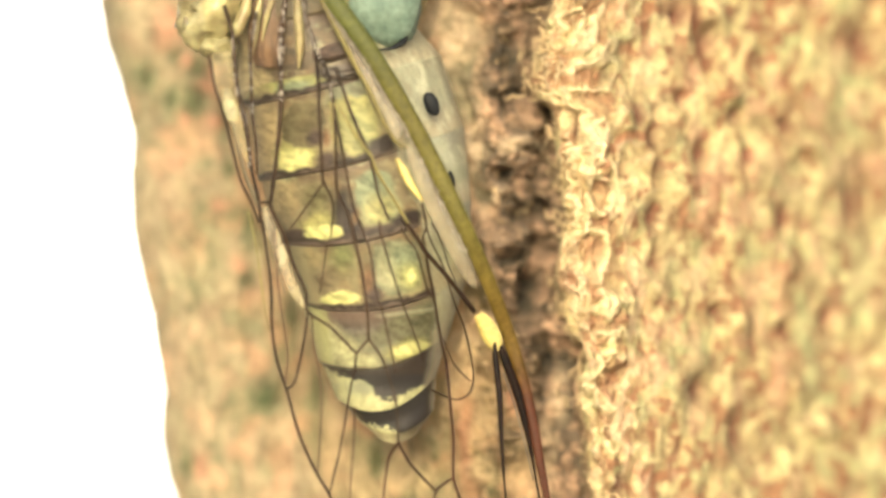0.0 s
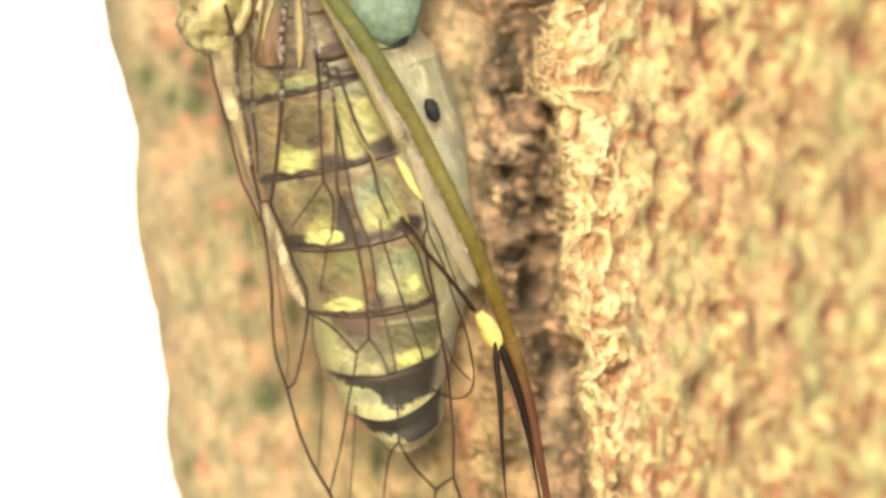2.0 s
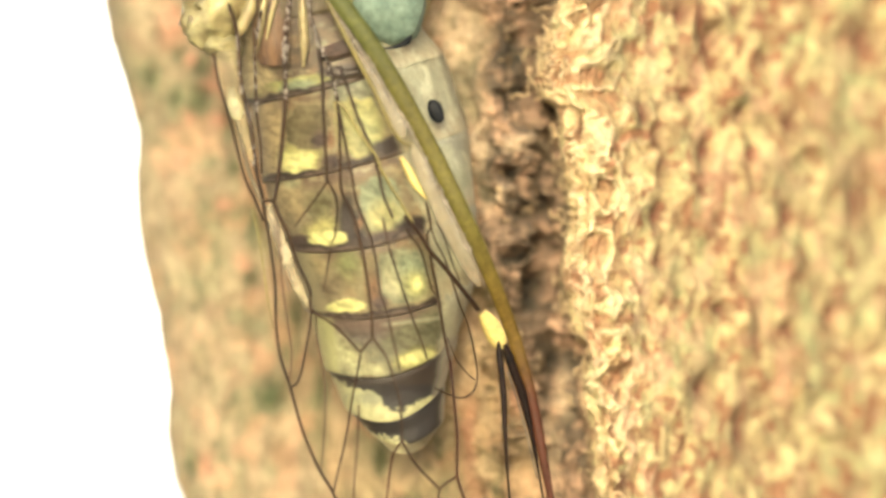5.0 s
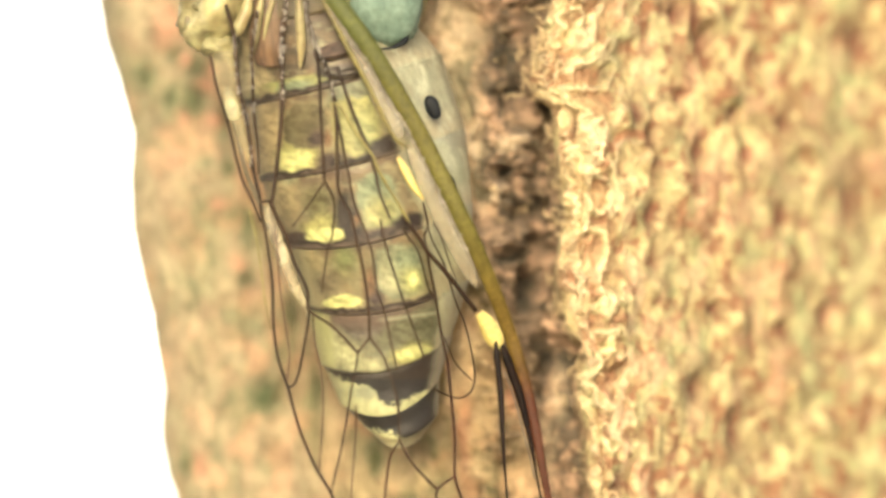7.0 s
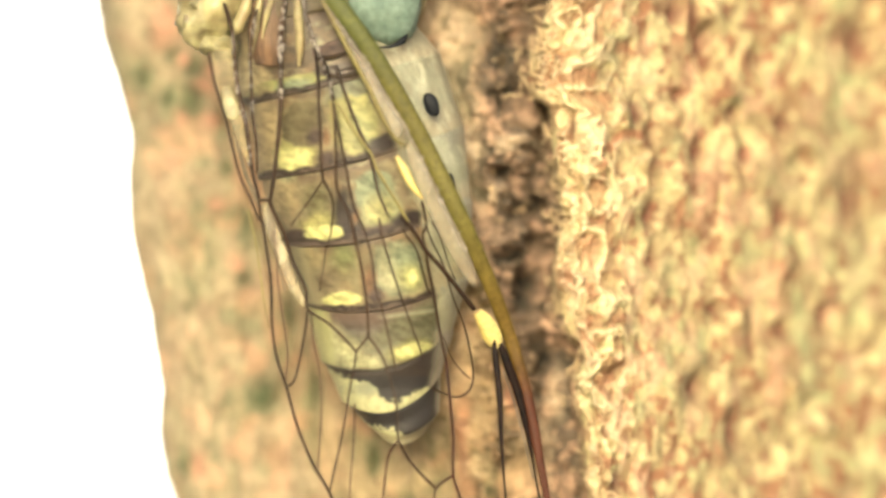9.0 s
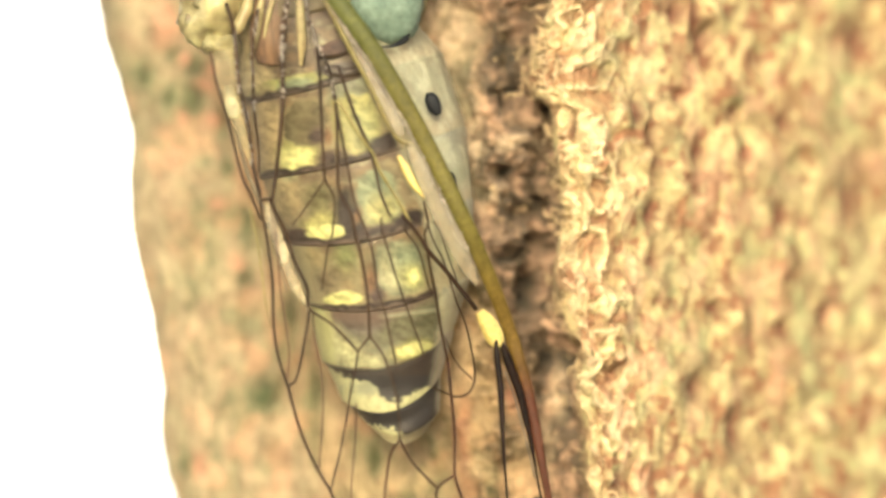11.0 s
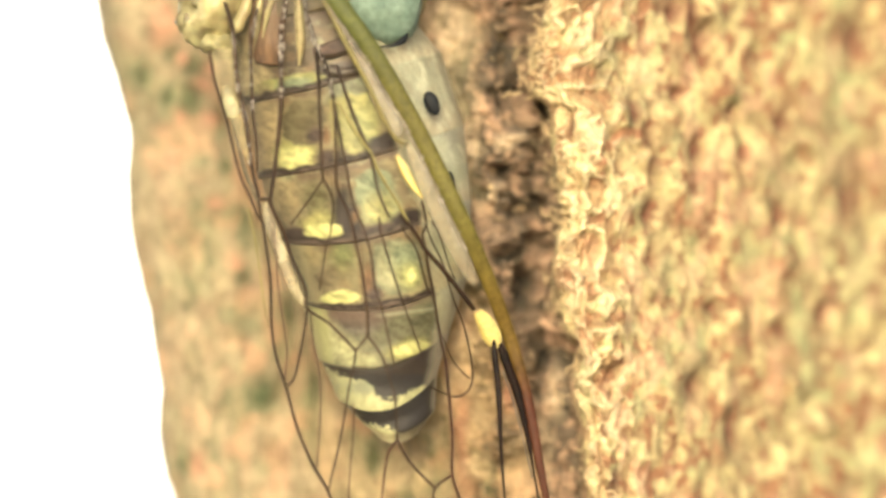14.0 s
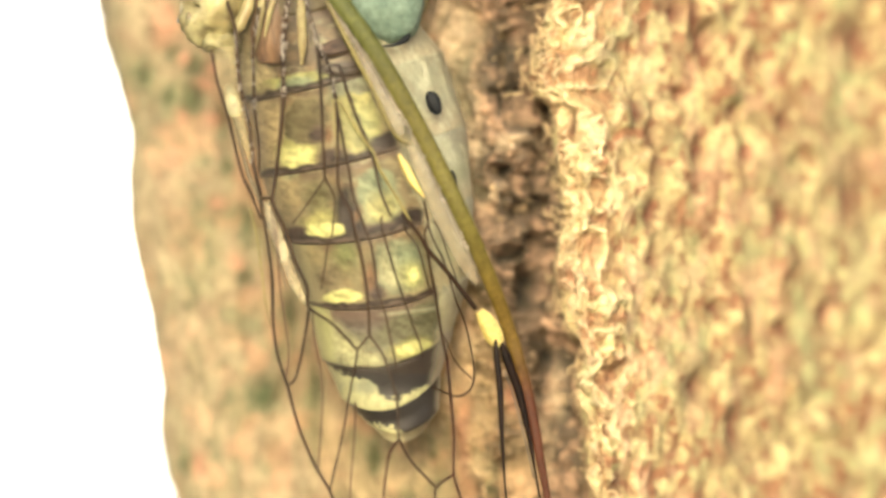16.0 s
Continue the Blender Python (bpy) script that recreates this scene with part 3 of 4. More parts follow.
# ---- cicada ----
def wing_height(u, v):
    """Height of the folded wings over the bark, in mm: a low roof that slopes down to the outer edge."""
    mid = -4.92 - 0.17 * (v - 10.6)
    w = u - mid
    side = max(w, 0.0) / 5.6
    low = float(smooth(-v, -2.0, 4.5))
    return 8.6 - (1.3 + 2.0 * low) * side ** 1.5 - 0.05 * max(-w, 0.0) - 0.5 * float(smooth(-v, 6.0, 20.0))


def on_wing(points, lift=0.0):
    return [at(u, v, wing_height(u, v) + lift) for u, v in points]


# abdomen rings: two ends of the ring (u, v), sag along the body, top height, mid height
RINGS = [
    [(-10.80, 13.80), (-1.33, 14.78)] + [0.3, 7.4, 3.4],
    [(-9.81, 9.37), (-2.2, 10.85)] + [0.2, 7.6, 3.4],
    [(-8.56, 6.12), (-0.08, 8.4)] + [0.25, 7.7, 3.4],
    [(-7.92, 2.93), (0.91, 5.3)] + [0.42, 7.6, 3.4],
    [(-7.11, 0.22), (1.23, 2.1)] + [0.78, 7.4, 3.5],
    [(-6.12, -2.39), (1.08, -1.18)] + [0.8, 7.0, 3.6],
    [(-5.31, -4.90), (0.25, -3.68)] + [0.82, 6.5, 3.8],
    [(-4.53, -6.50), (-0.30, -5.50)] + [0.95, 6.1, 4.1],
    [(-3.54, -7.50), (-0.38, -6.95)] + [0.75, 5.7, 4.3],
    [(-2.75, -8.20), (-1.10, -7.95)] + [0.3, 5.2, 4.4],
]
SEAM = [0.55, 0.5, 0.24, 0.35, 0.48, 0.58, 0.75, 0.84, 0.9, 0.95]
# share of the breathing by segment, down and to the right
BREATH = [0.02, 0.06, 0.30, 0.63, 0.78, 0.84, 0.98, 1.0, 1.03]
SWING = [0.0, 0.0, 0.0, 0.05, 0.25, 0.42, 0.75, 0.92, 1.0]


def build_segment(k, cicada):
    """One ring of the abdomen: an arched shell whose rear edge stands proud of the next ring."""
    a, b = RINGS[k], RINGS[k + 1]
    rows, cols = 64, 200
    verts, pigment = [], []
    for i in range(rows):
        t = -0.22 + 1.22 * i / (rows - 1)   # slips under the ring in front
        proud = 0.16 * smooth(t, 0.35, 0.95) - 0.14 * (1 - smooth(t, -0.22, 0.1)) - (0.12 if i == rows - 1 else 0)
        left = np.array(a[0]) * (1 - t) + np.array(b[0]) * t
        right = np.array(a[1]) * (1 - t) + np.array(b[1]) * t
        if t < 0 and k > 0:
            right = np.array(a[1]) * (1 + t) - np.array(RINGS[k - 1][1]) * t - np.array((0.6 * -t, 0))
        sag, top, mid = [a[2 + j] * (1 - t) + b[2 + j] * t for j in range(3)]
        seam = SEAM[k] * (1 - t) + SEAM[k + 1] * t
        centre, half = (left + right) / 2, (right - left) / 2
        lip = proud
        for j in range(cols):
            ang = math.tau * j / cols
            s, c = -math.cos(ang), math.sin(ang)
            proud = lip * (1 - 0.96 * float(smooth(s, seam - 0.15, seam + 0.1)))
            grow = 1 + proud * 0.16
            spot = centre + half * s * grow + np.array((0, -sag * max(c, 0) ** 2))
            h = mid + (top - mid + proud) * c if c > 0 else mid + (mid + 1.2) * 0.8 * c * (0.7 if k > 5 else 1)
            side = float(smooth(s, seam, seam + 0.2)) if 0 < k < 6 and c > -0.2 else 0.0
            h += side * (0.22 * noise.noise((spot[0] * 1.6 + spot[1] * 0.8, spot[1] * 0.7 - spot[0] * 0.5, 3.0)) + 0.10 * noise.noise((spot[0] * 4.5 + spot[1] * 1.6, spot[1] * 1.5, 8.0)))
            verts.append(at(spot[0], spot[1], h))
            pigment.append(segment_colour(k, s if c > -0.05 else math.copysign(1.0, s), t, seam, float(spot[0]), float(spot[1])))
    faces = [(i * cols + j, i * cols + (j + 1) % cols, (i + 1) * cols + (j + 1) % cols, (i + 1) * cols + j) for i in range(rows - 1) for j in range(cols)]
    faces += [tuple(range(cols))[::-1], tuple(range((rows - 1) * cols, rows * cols))]
    labels = {6: "black and white banded rear segment", 7: "black rear segment with pale rim", 8: "pale translucent tail tip"}
    return sheet("abdomen_segment", verts, faces, M_BODY, cicada, labels.get(k, "olive segment with dark rear band and yellow mark"), np.array(pigment))


# pigments of the cuticle
OLIVE, TAN, PINKISH, MINT, LIME = (0.20, 0.175, 0.09), (0.36, 0.285, 0.155), (0.27, 0.21, 0.13), (0.30, 0.335, 0.215), (0.42, 0.41, 0.16)
YELLOW, CREAM, BUTTER, UMBER, PURPLE = (0.84, 0.79, 0.34), (0.56, 0.53, 0.31), (0.46, 0.42, 0.165), (0.042, 0.029, 0.027), (0.09, 0.058, 0.052)
RUST, MOSS, ASH, GREY = (0.26, 0.14, 0.07), (0.24, 0.245, 0.11), (0.18, 0.15, 0.125), (0.245, 0.24, 0.155)
GROUND = [(0.175, 0.128, 0.075), (0.155, 0.110, 0.076), TAN, PINKISH, (0.31, 0.25, 0.14), (0.27, 0.25, 0.165), (0.62, 0.595, 0.34), (0.03, 0.028, 0.03), CREAM]
# soft patches by segment: pigment, place (u, v), half width and height in mm, turn in degrees, softness, squareness
PATCHES = {
    # first patch painted paler to make up for the lobe's shade
    1: [((0.60, 0.47, 0.27), -8.55, 7.6, 1.0, 2.0, 12, 0.4, 2), (LIME, -6.5, 6.78, 1.8, 0.5, 12, 0.15, 4), (MINT, -6.4, 6.85, 0.8, 0.36, 12, 0.4, 2), (TAN, -7.8, 6.45, 0.55, 0.5, 12, 0.5, 2), (PURPLE, -4.6, 7.6, 0.9, 0.25, 10, 0.4, 2)],
    2: [((0.54, 0.40, 0.215), -7.75, 4.9, 0.75, 1.6, 5, 0.5, 2), (BUTTER, -6.3, 4.05, 0.95, 0.8, 10, 0.35, 2), ((0.185, 0.15, 0.083), -5.95, 5.3, 1.02, 1.0, 0, 0.1, 2), (PURPLE, -5.45, 4.75, 0.36, 0.38, 0, 0.45, 2),
        (RUST, -4.98, 4.75, 0.16, 0.4, 0, 0.6, 2), (GREY, -3.9, 6.6, 1.0, 0.9, 12, 0.3, 3), (BUTTER, -3.75, 5.3, 0.98, 1.25, 14, 0.12, 3), (LIME, -3.45, 5.2, 0.55, 0.75, 10, 0.8, 2),
        (UMBER, -2.55, 4.5, 0.85, 0.36, 24, 0.35, 2), (YELLOW, -6.33, 3.74, 0.66, 0.52, 8, 0.25, 3), (PURPLE, -4.9, 3.85, 0.6, 0.3, 10, 0.5, 2)],
    3: [((0.50, 0.38, 0.205), -7.0, 2.4, 0.75, 1.1, 10, 0.7, 2), (CREAM, -6.7, 3.1, 0.3, 0.2, 10, 0.9, 2), (OLIVE, -5.4, 2.1, 0.6, 0.7, 0, 0.7, 2), (BUTTER, -5.2, 1.05, 0.9, 0.5, 8, 0.5, 2),
        (UMBER, -4.05, 1.05, 0.72, 0.85, -12, 0.3, 2), (UMBER, -4.35, 1.9, 0.28, 0.8, -10, 0.45, 2), (MINT, -2.82, 2.15, 0.88, 1.15, 18, 0.12, 3), (BUTTER, -2.7, 1.6, 0.75, 0.7, 14, 0.6, 2),
        (RUST, -3.75, 1.35, 0.13, 0.35, -15, 0.6, 2), (UMBER, -1.4, 1.25, 0.9, 0.42, 14, 0.35, 2), (PURPLE, -2.7, 0.75, 1.3, 0.28, 10, 0.4, 2), (PURPLE, -6.4, 0.6, 0.55, 0.26, 6, 0.4, 2), (YELLOW, -5.15, 0.68, 0.78, 0.36, 6, 0.15, 3)],
    4: [((0.44, 0.35, 0.19), -6.3, -0.3, 0.8, 0.9, 8, 0.7, 2), (MOSS, -4.3, -0.3, 0.5, 0.65, 0, 0.7, 2), (PINKISH, -5.2, -1.3, 0.7, 0.6, 0, 0.7, 2), (RUST, -3.15, -1.4, 0.36, 0.7, 0, 0.6, 2), (GREY, -1.95, -0.8, 1.05, 1.15, 10, 0.12, 3),
        (CREAM, -2.2, -1.0, 0.5, 0.7, 10, 0.9, 2), (MINT, -1.7, -0.4, 0.6, 0.5, 10, 0.8, 2), (LIME, -1.45, -1.2, 0.5, 0.5, 0, 0.9, 2), (YELLOW, -1.35, -1.15, 0.2, 0.28, 0, 0.9, 2), (PURPLE, -2.95, -2.0, 0.4, 0.3, 8, 0.5, 2), (YELLOW, -4.4, -2.12, 0.95, 0.34, 3, 0.15, 1.4)],
    # second patch: cream, painted paler to offset grazing light on the left
    5: [((0.185, 0.172, 0.105), -1.6, -3.2, 1.6, 0.9, 12, 0.4, 3), ((0.64, 0.60, 0.34), -5.0, -3.95, 1.25, 0.85, -38, 0.45, 2), (ASH, -3.75, -2.95, 1.05, 0.85, -12, 0.4, 2), (CREAM, -3.7, -4.75, 1.0, 0.3, -4, 0.5, 2), (BUTTER, -5.3, -3.4, 0.25, 0.8, 14, 0.5, 2),
        (BUTTER, -1.5, -4.3, 1.0, 0.4, 15, 0.4, 2), (YELLOW, -1.45, -4.28, 0.72, 0.28, 15, 0.35, 2)],
}
# rear edges of the black on the last rings, across and along in mm
BLACK = {6: ([-5.2, -4.89, -3.92, -3.3, -3.0, -2.7, -2.04, -0.75, -0.3], [-5.1, -5.3, -5.55, -5.72, -6.1, -6.52, -6.4, -5.78, -4.84]),
         7: ([-3.9, -3.67, -3.26, -2.36, -2.04, -1.4, -0.9, -0.4], [-7.2, -7.35, -7.55, -7.72, -7.92, -8.1, -8.0, -7.6])}


def segment_colour(k, s, t, seam, u, v):
    """Pigment of the cuticle across (s) and along (t) a segment, at its place in the plan."""
    wob = 0.05 * noise.noise((s * 4, t * 3, k * 5.0)) + 0.03 * noise.noise((s * 13, t * 9, k))
    blur = noise.noise((u * 2.3, v * 2.3, k * 3.0)) * 0.16 + noise.noise((u * 7, v * 7, k * 3.0)) * 0.1 + noise.noise((u * 17, v * 17, 2.0)) * 0.06
    s2, t2 = s + wob, t + wob * 0.8
    step = lambda x, lo, hi: min(1.0, max(0.0, (x - lo) / (hi - lo)))
    mix = lambda p, q, f: tuple(x * (1 - f) + y * f for x, y in zip(p, q))
    col = mix(GROUND[k], tuple(0.78 * x for x in GROUND[k]), step(noise.noise((u * 3.1, v * 2.2, k * 3.0)) + 0.4 * noise.noise((u * 11, v * 8, 1.0)), -0.2, 0.4))
    if k in (1, 2, 3, 4):
        col = mix(col, (0.15, 0.09, 0.07), 0.7 * (1 - step(t2, 0.02, 0.14)))
    if 0 < k < 6:
        col = mix(col, (0.36, 0.23, 0.12), 0.4 * step(noise.noise((u * 1.3 + 5, v * 2.0, k * 9.0)) + 0.5 * noise.noise((u * 5, v * 9, 7.0)), 0.05, 0.5))
        col = mix(col, (0.52, 0.46, 0.28), 0.45 * step(noise.noise((u * 2.4 - v, v * 2.6 + 9, k * 2.0)) + 0.5 * noise.noise((u * 9, v * 7, 5.0)), 0.15, 0.55))
    for tint, u0, v0, a, b, turn, soft, power in PATCHES.get(k, ()):
        du, dv, ca, sa = u - u0, v - v0, math.cos(radians(turn)), math.sin(radians(turn))
        reach = (abs((du * ca + dv * sa) / a) ** power + abs((dv * ca - du * sa) / b) ** power) ** (1 / power) + (1.7 * blur if tint is YELLOW else blur)
        if reach < 1 + soft:
            f = step(1 + soft - reach, 0, 2 * soft)
            grain = 0.92 + 0.55 * noise.noise((u * 1.6 + v * 3.0, v * 1.2 - u * 1.4, k * 7.0)) + 0.35 * noise.noise((u * 7, v * 6, 4.0))
            col = mix(col, tuple(x * min(1.25, max(0.6, grain)) for x in tint), f * f * (3 - 2 * f))
    if k in (1, 2, 3, 4):
        # dark rear band with a paler, purplish rim
        col = mix(col, mix((0.045, 0.03, 0.027), (0.115, 0.078, 0.066), 0.8 * step(noise.noise((u * 3, v * 5, k * 1.7)), 0.0, 0.4)), step(t2 + 0.5 * wob, 0.87, 0.90))
        col = mix(col, (0.20, 0.145, 0.12), 0.75 * step(t2 + wob, 0.94, 0.97))
    if k == 5:
        col = mix(col, (0.19, 0.125, 0.10), 0.85 * (1 - step(t2 + 0.3 * max(0.0, s2), 0.1, 0.28)))
        crease = abs(v + 2.72 - 0.12 * (u + 1.5) + 0.3 * wob)
        col = mix(col, (0.50, 0.47, 0.33), 0.6 * (1 - step(crease, 0.04, 0.14)) * step(u, -3.0, -2.4))
        col = mix(col, (0.06, 0.042, 0.036), step(t2, 0.95, 0.99))
    if k == 6:
        col = mix(col, (0.34, 0.355, 0.25), 0.85 * step(0.9 - math.hypot((u + 3.5) / 0.9, (v + 5.95) / 0.5) - blur * 2, 0.0, 0.5))
        col = mix(col, (0.36, 0.37, 0.26), 0.7 * step(blur, 0.04, 0.14) * (1 - step(t2, 0.7, 0.85)))
    if k in BLACK:
        edge = float(np.interp(u, *BLACK[k])) + 0.22 * noise.noise((u * 3.1, v * 2.5, 3.0)) + 0.16 * noise.noise((u * 9, v * 7, 6.0))
        ink = (0.038, 0.034, 0.037) if v < -5.4 else (0.05, 0.038, 0.035)
        col = mix(mix(CREAM, col, 1.0 if k == 6 else 0.0), ink, step(v, edge - 0.07, edge + 0.07))
        col = mix(col, (0.41, 0.37, 0.30), step(s2, 0.66, 0.86) if k == 6 else step(s2, 0.86, 1.0))
    if k == 8:
        col = mix((0.29, 0.25, 0.17), (0.64, 0.58, 0.36), step(-s2, -0.1, 0.3))
    if 0 < k < 6:
        pale = (0.31, 0.29, 0.215)
        flank = mix(pale if k > 2 else (0.34, 0.305, 0.20), (0.34, 0.325, 0.215) if k > 2 else (0.38, 0.35, 0.235), step(t2, 0.1, 0.5))
        flank = mix(flank, (0.40, 0.36, 0.24), step(t2, 0.93, 0.98) * 0.35)
        flank = mix(flank, (0.42, 0.40, 0.265), 0.7 * step(noise.noise((s * 4 + 7, t * 2.5, k * 4.0)) + 0.3 * noise.noise((s * 14, t * 9, k)), -0.1, 0.3))
        flank = mix(flank, (0.48, 0.445, 0.29), 0.7 * step(blur, 0.03, 0.15))
        flank = mix(flank, (0.46, 0.33, 0.20), 0.4 * step(t2 + 2 * wob, 0.6, 0.85) * (1 - step(t2, 0.95, 1.0)))
        flank = mix(flank, (0.22, 0.18, 0.11), 0.4 * step(noise.noise((s * 5, t * 2 + k, 9.0)) + 0.4 * noise.noise((s * 17, t * 7 + k * 3, 2.0)), 0.1, 0.5))
        # pale wrinkles along the soft flank
        flank = mix(tuple((1.1 if k < 3 else 1.32) * x for x in flank), (0.62, 0.57, 0.38), 0.65 * step(noise.noise((u * 2.6 + v * 1.3, v * 0.8 - u * 0.6, 6.0)) + 0.5 * noise.noise((u * 7 + v * 3, v * 2.4, 9.0)), 0.1, 0.5))
        col = mix(col, flank, step(s2, seam - 0.02, seam + 0.04))
        if k > 3:
            col = mix(col, (0.42, 0.35, 0.21) if k == 4 else mix(pale, YELLOW, 0.6), step(-s2, 0.7, 0.8) * (1 - step(t2, 0.9, 0.96)))
        # pale right side, painted lighter because it turns away from the sun
        if k == 5:
            col = mix(col, (0.46, 0.42, 0.32), 0.7 * step(s2, 0.62, 0.8))
    deep = 0.92 if k < 6 and s2 < seam else 1.0
    return ((0.845 if k < 6 else 0.86) * deep * col[0], 0.88 * deep * col[1], 0.90 * deep * col[2])


def vein(points, wing, r0, r1, material, lift=0.0, start=None):
    bm = bmesh.new()
    path = glide(on_wing(points, lift), 8)
    tube(bm, path, [start * MM, r0 * MM, r0 * MM, r1 * MM, r1 * MM] if start else [r0 * 0.82 * MM, r1 * 0.82 * MM], 8)
    return part("vein", bm, material, wing)


def beads(points, wing, count, seed, size=0.07):
    """A row of tiny pale bristles along a vein."""
    rng = random.Random(seed)
    path = glide(on_wing(points, 0.1), 12)
    bm = bmesh.new()
    for k in range(count):
        x = rng.random() * (len(path) - 1)
        i = int(x)
        q = path[i].lerp(path[min(i + 1, len(path) - 1)], x - i)
        blob(bm, q + Vector((rng.gauss(0, 0.05), -rng.random() * 0.05, 0)) * MM, [size * rng.uniform(0.25, 0.6), size * 0.45, size * rng.uniform(0.4, 1.35)], rng.uniform(-30, 30), 0.1, k, 5, 6)
    ob = part("bristles", bm, M_BEAD, wing, "row of tiny whitish bristles")
    return tagged(ob, kind="stuff")


def film(name, left, right, cicada, label, lift=0.0):
    """The wing's clear film between two edges, thin but solid."""
    a, b = glide([(u, v, 0) for u, v in left], 10), glide([(u, v, 0) for u, v in right], 10)
    rows, cols = 90, 26
    la = [a[int(i * (len(a) - 1) / (rows - 1))] for i in range(rows)]
    lb = [b[int(i * (len(b) - 1) / (rows - 1))] for i in range(rows)]
    verts, faces = [], []
    for side in (0.012, -0.012):
        for i in range(rows):
            for j in range(cols):
                q = la[i].lerp(lb[i], j / (cols - 1))
                ripple = 0.05 * noise.noise((q.x * 0.9, q.y * 0.5, 4.0))
                verts.append(at(q.x, q.y, wing_height(q.x, q.y) + lift + ripple + side))
    n = rows * cols
    for i in range(rows - 1):
        for j in range(cols - 1):
            w = (i * cols + j, i * cols + j + 1, (i + 1) * cols + j + 1, (i + 1) * cols + j)
            faces += [w[::-1], tuple(x + n for x in w)]
    rim = [j for j in range(cols)] + [i * cols + cols - 1 for i in range(1, rows)] + [(rows - 1) * cols + j for j in range(cols - 2, -1, -1)] + [i * cols for i in range(rows - 2, 0, -1)]
    for p, q in zip(rim, rim[1:] + rim[:1]):
        faces.append((p, q, q + n, p + n))
    return sheet(name, verts, faces, M_FILM, cicada, label)


MIDDLE = [(-5.70, 12.05), (-4.81, 7.72), (-4.55, 4.59), (-4.45, 2.31), (-3.73, 0.02), (-3.25, -2.86), (-3.01, -4.78), (-2.29, -6.95), (-2.05, -8.63), (-2.29, -10.61), (-1.57, -13.46), (0.36, -16.37), (2.78, -18.14)]
COSTA = [(-5.52, 12.05), (-4.80, 10.79), (-4.15, 9.88), (-3.20, 8.56), (-2.04, 6.64), (-0.63, 4.07), (0.77, 1.23), (1.86, -1.19), (2.72, -3.39), (3.34, -5.34), (3.83, -7.30), (4.20, -9.26), (4.52, -10.97), (4.88, -13.67), (4.88, -16.09), (3.76, -18.20)]
OUTER = [(-10.60, 12.06), (-10.04, 9.17), (-9.80, 7.85), (-9.18, 5.20), (-8.67, 3.08), (-8.16, 1.11), (-7.75, -0.22), (-7.44, -1.97), (-7.35, -3.47), (-7.01, -5.15), (-6.72, -6.04), (-6.21, -7.73), (-5.61, -9.24), (-4.89, -10.47), (-3.93, -12.50), (-2.29, -14.91), (-0.61, -16.60)]


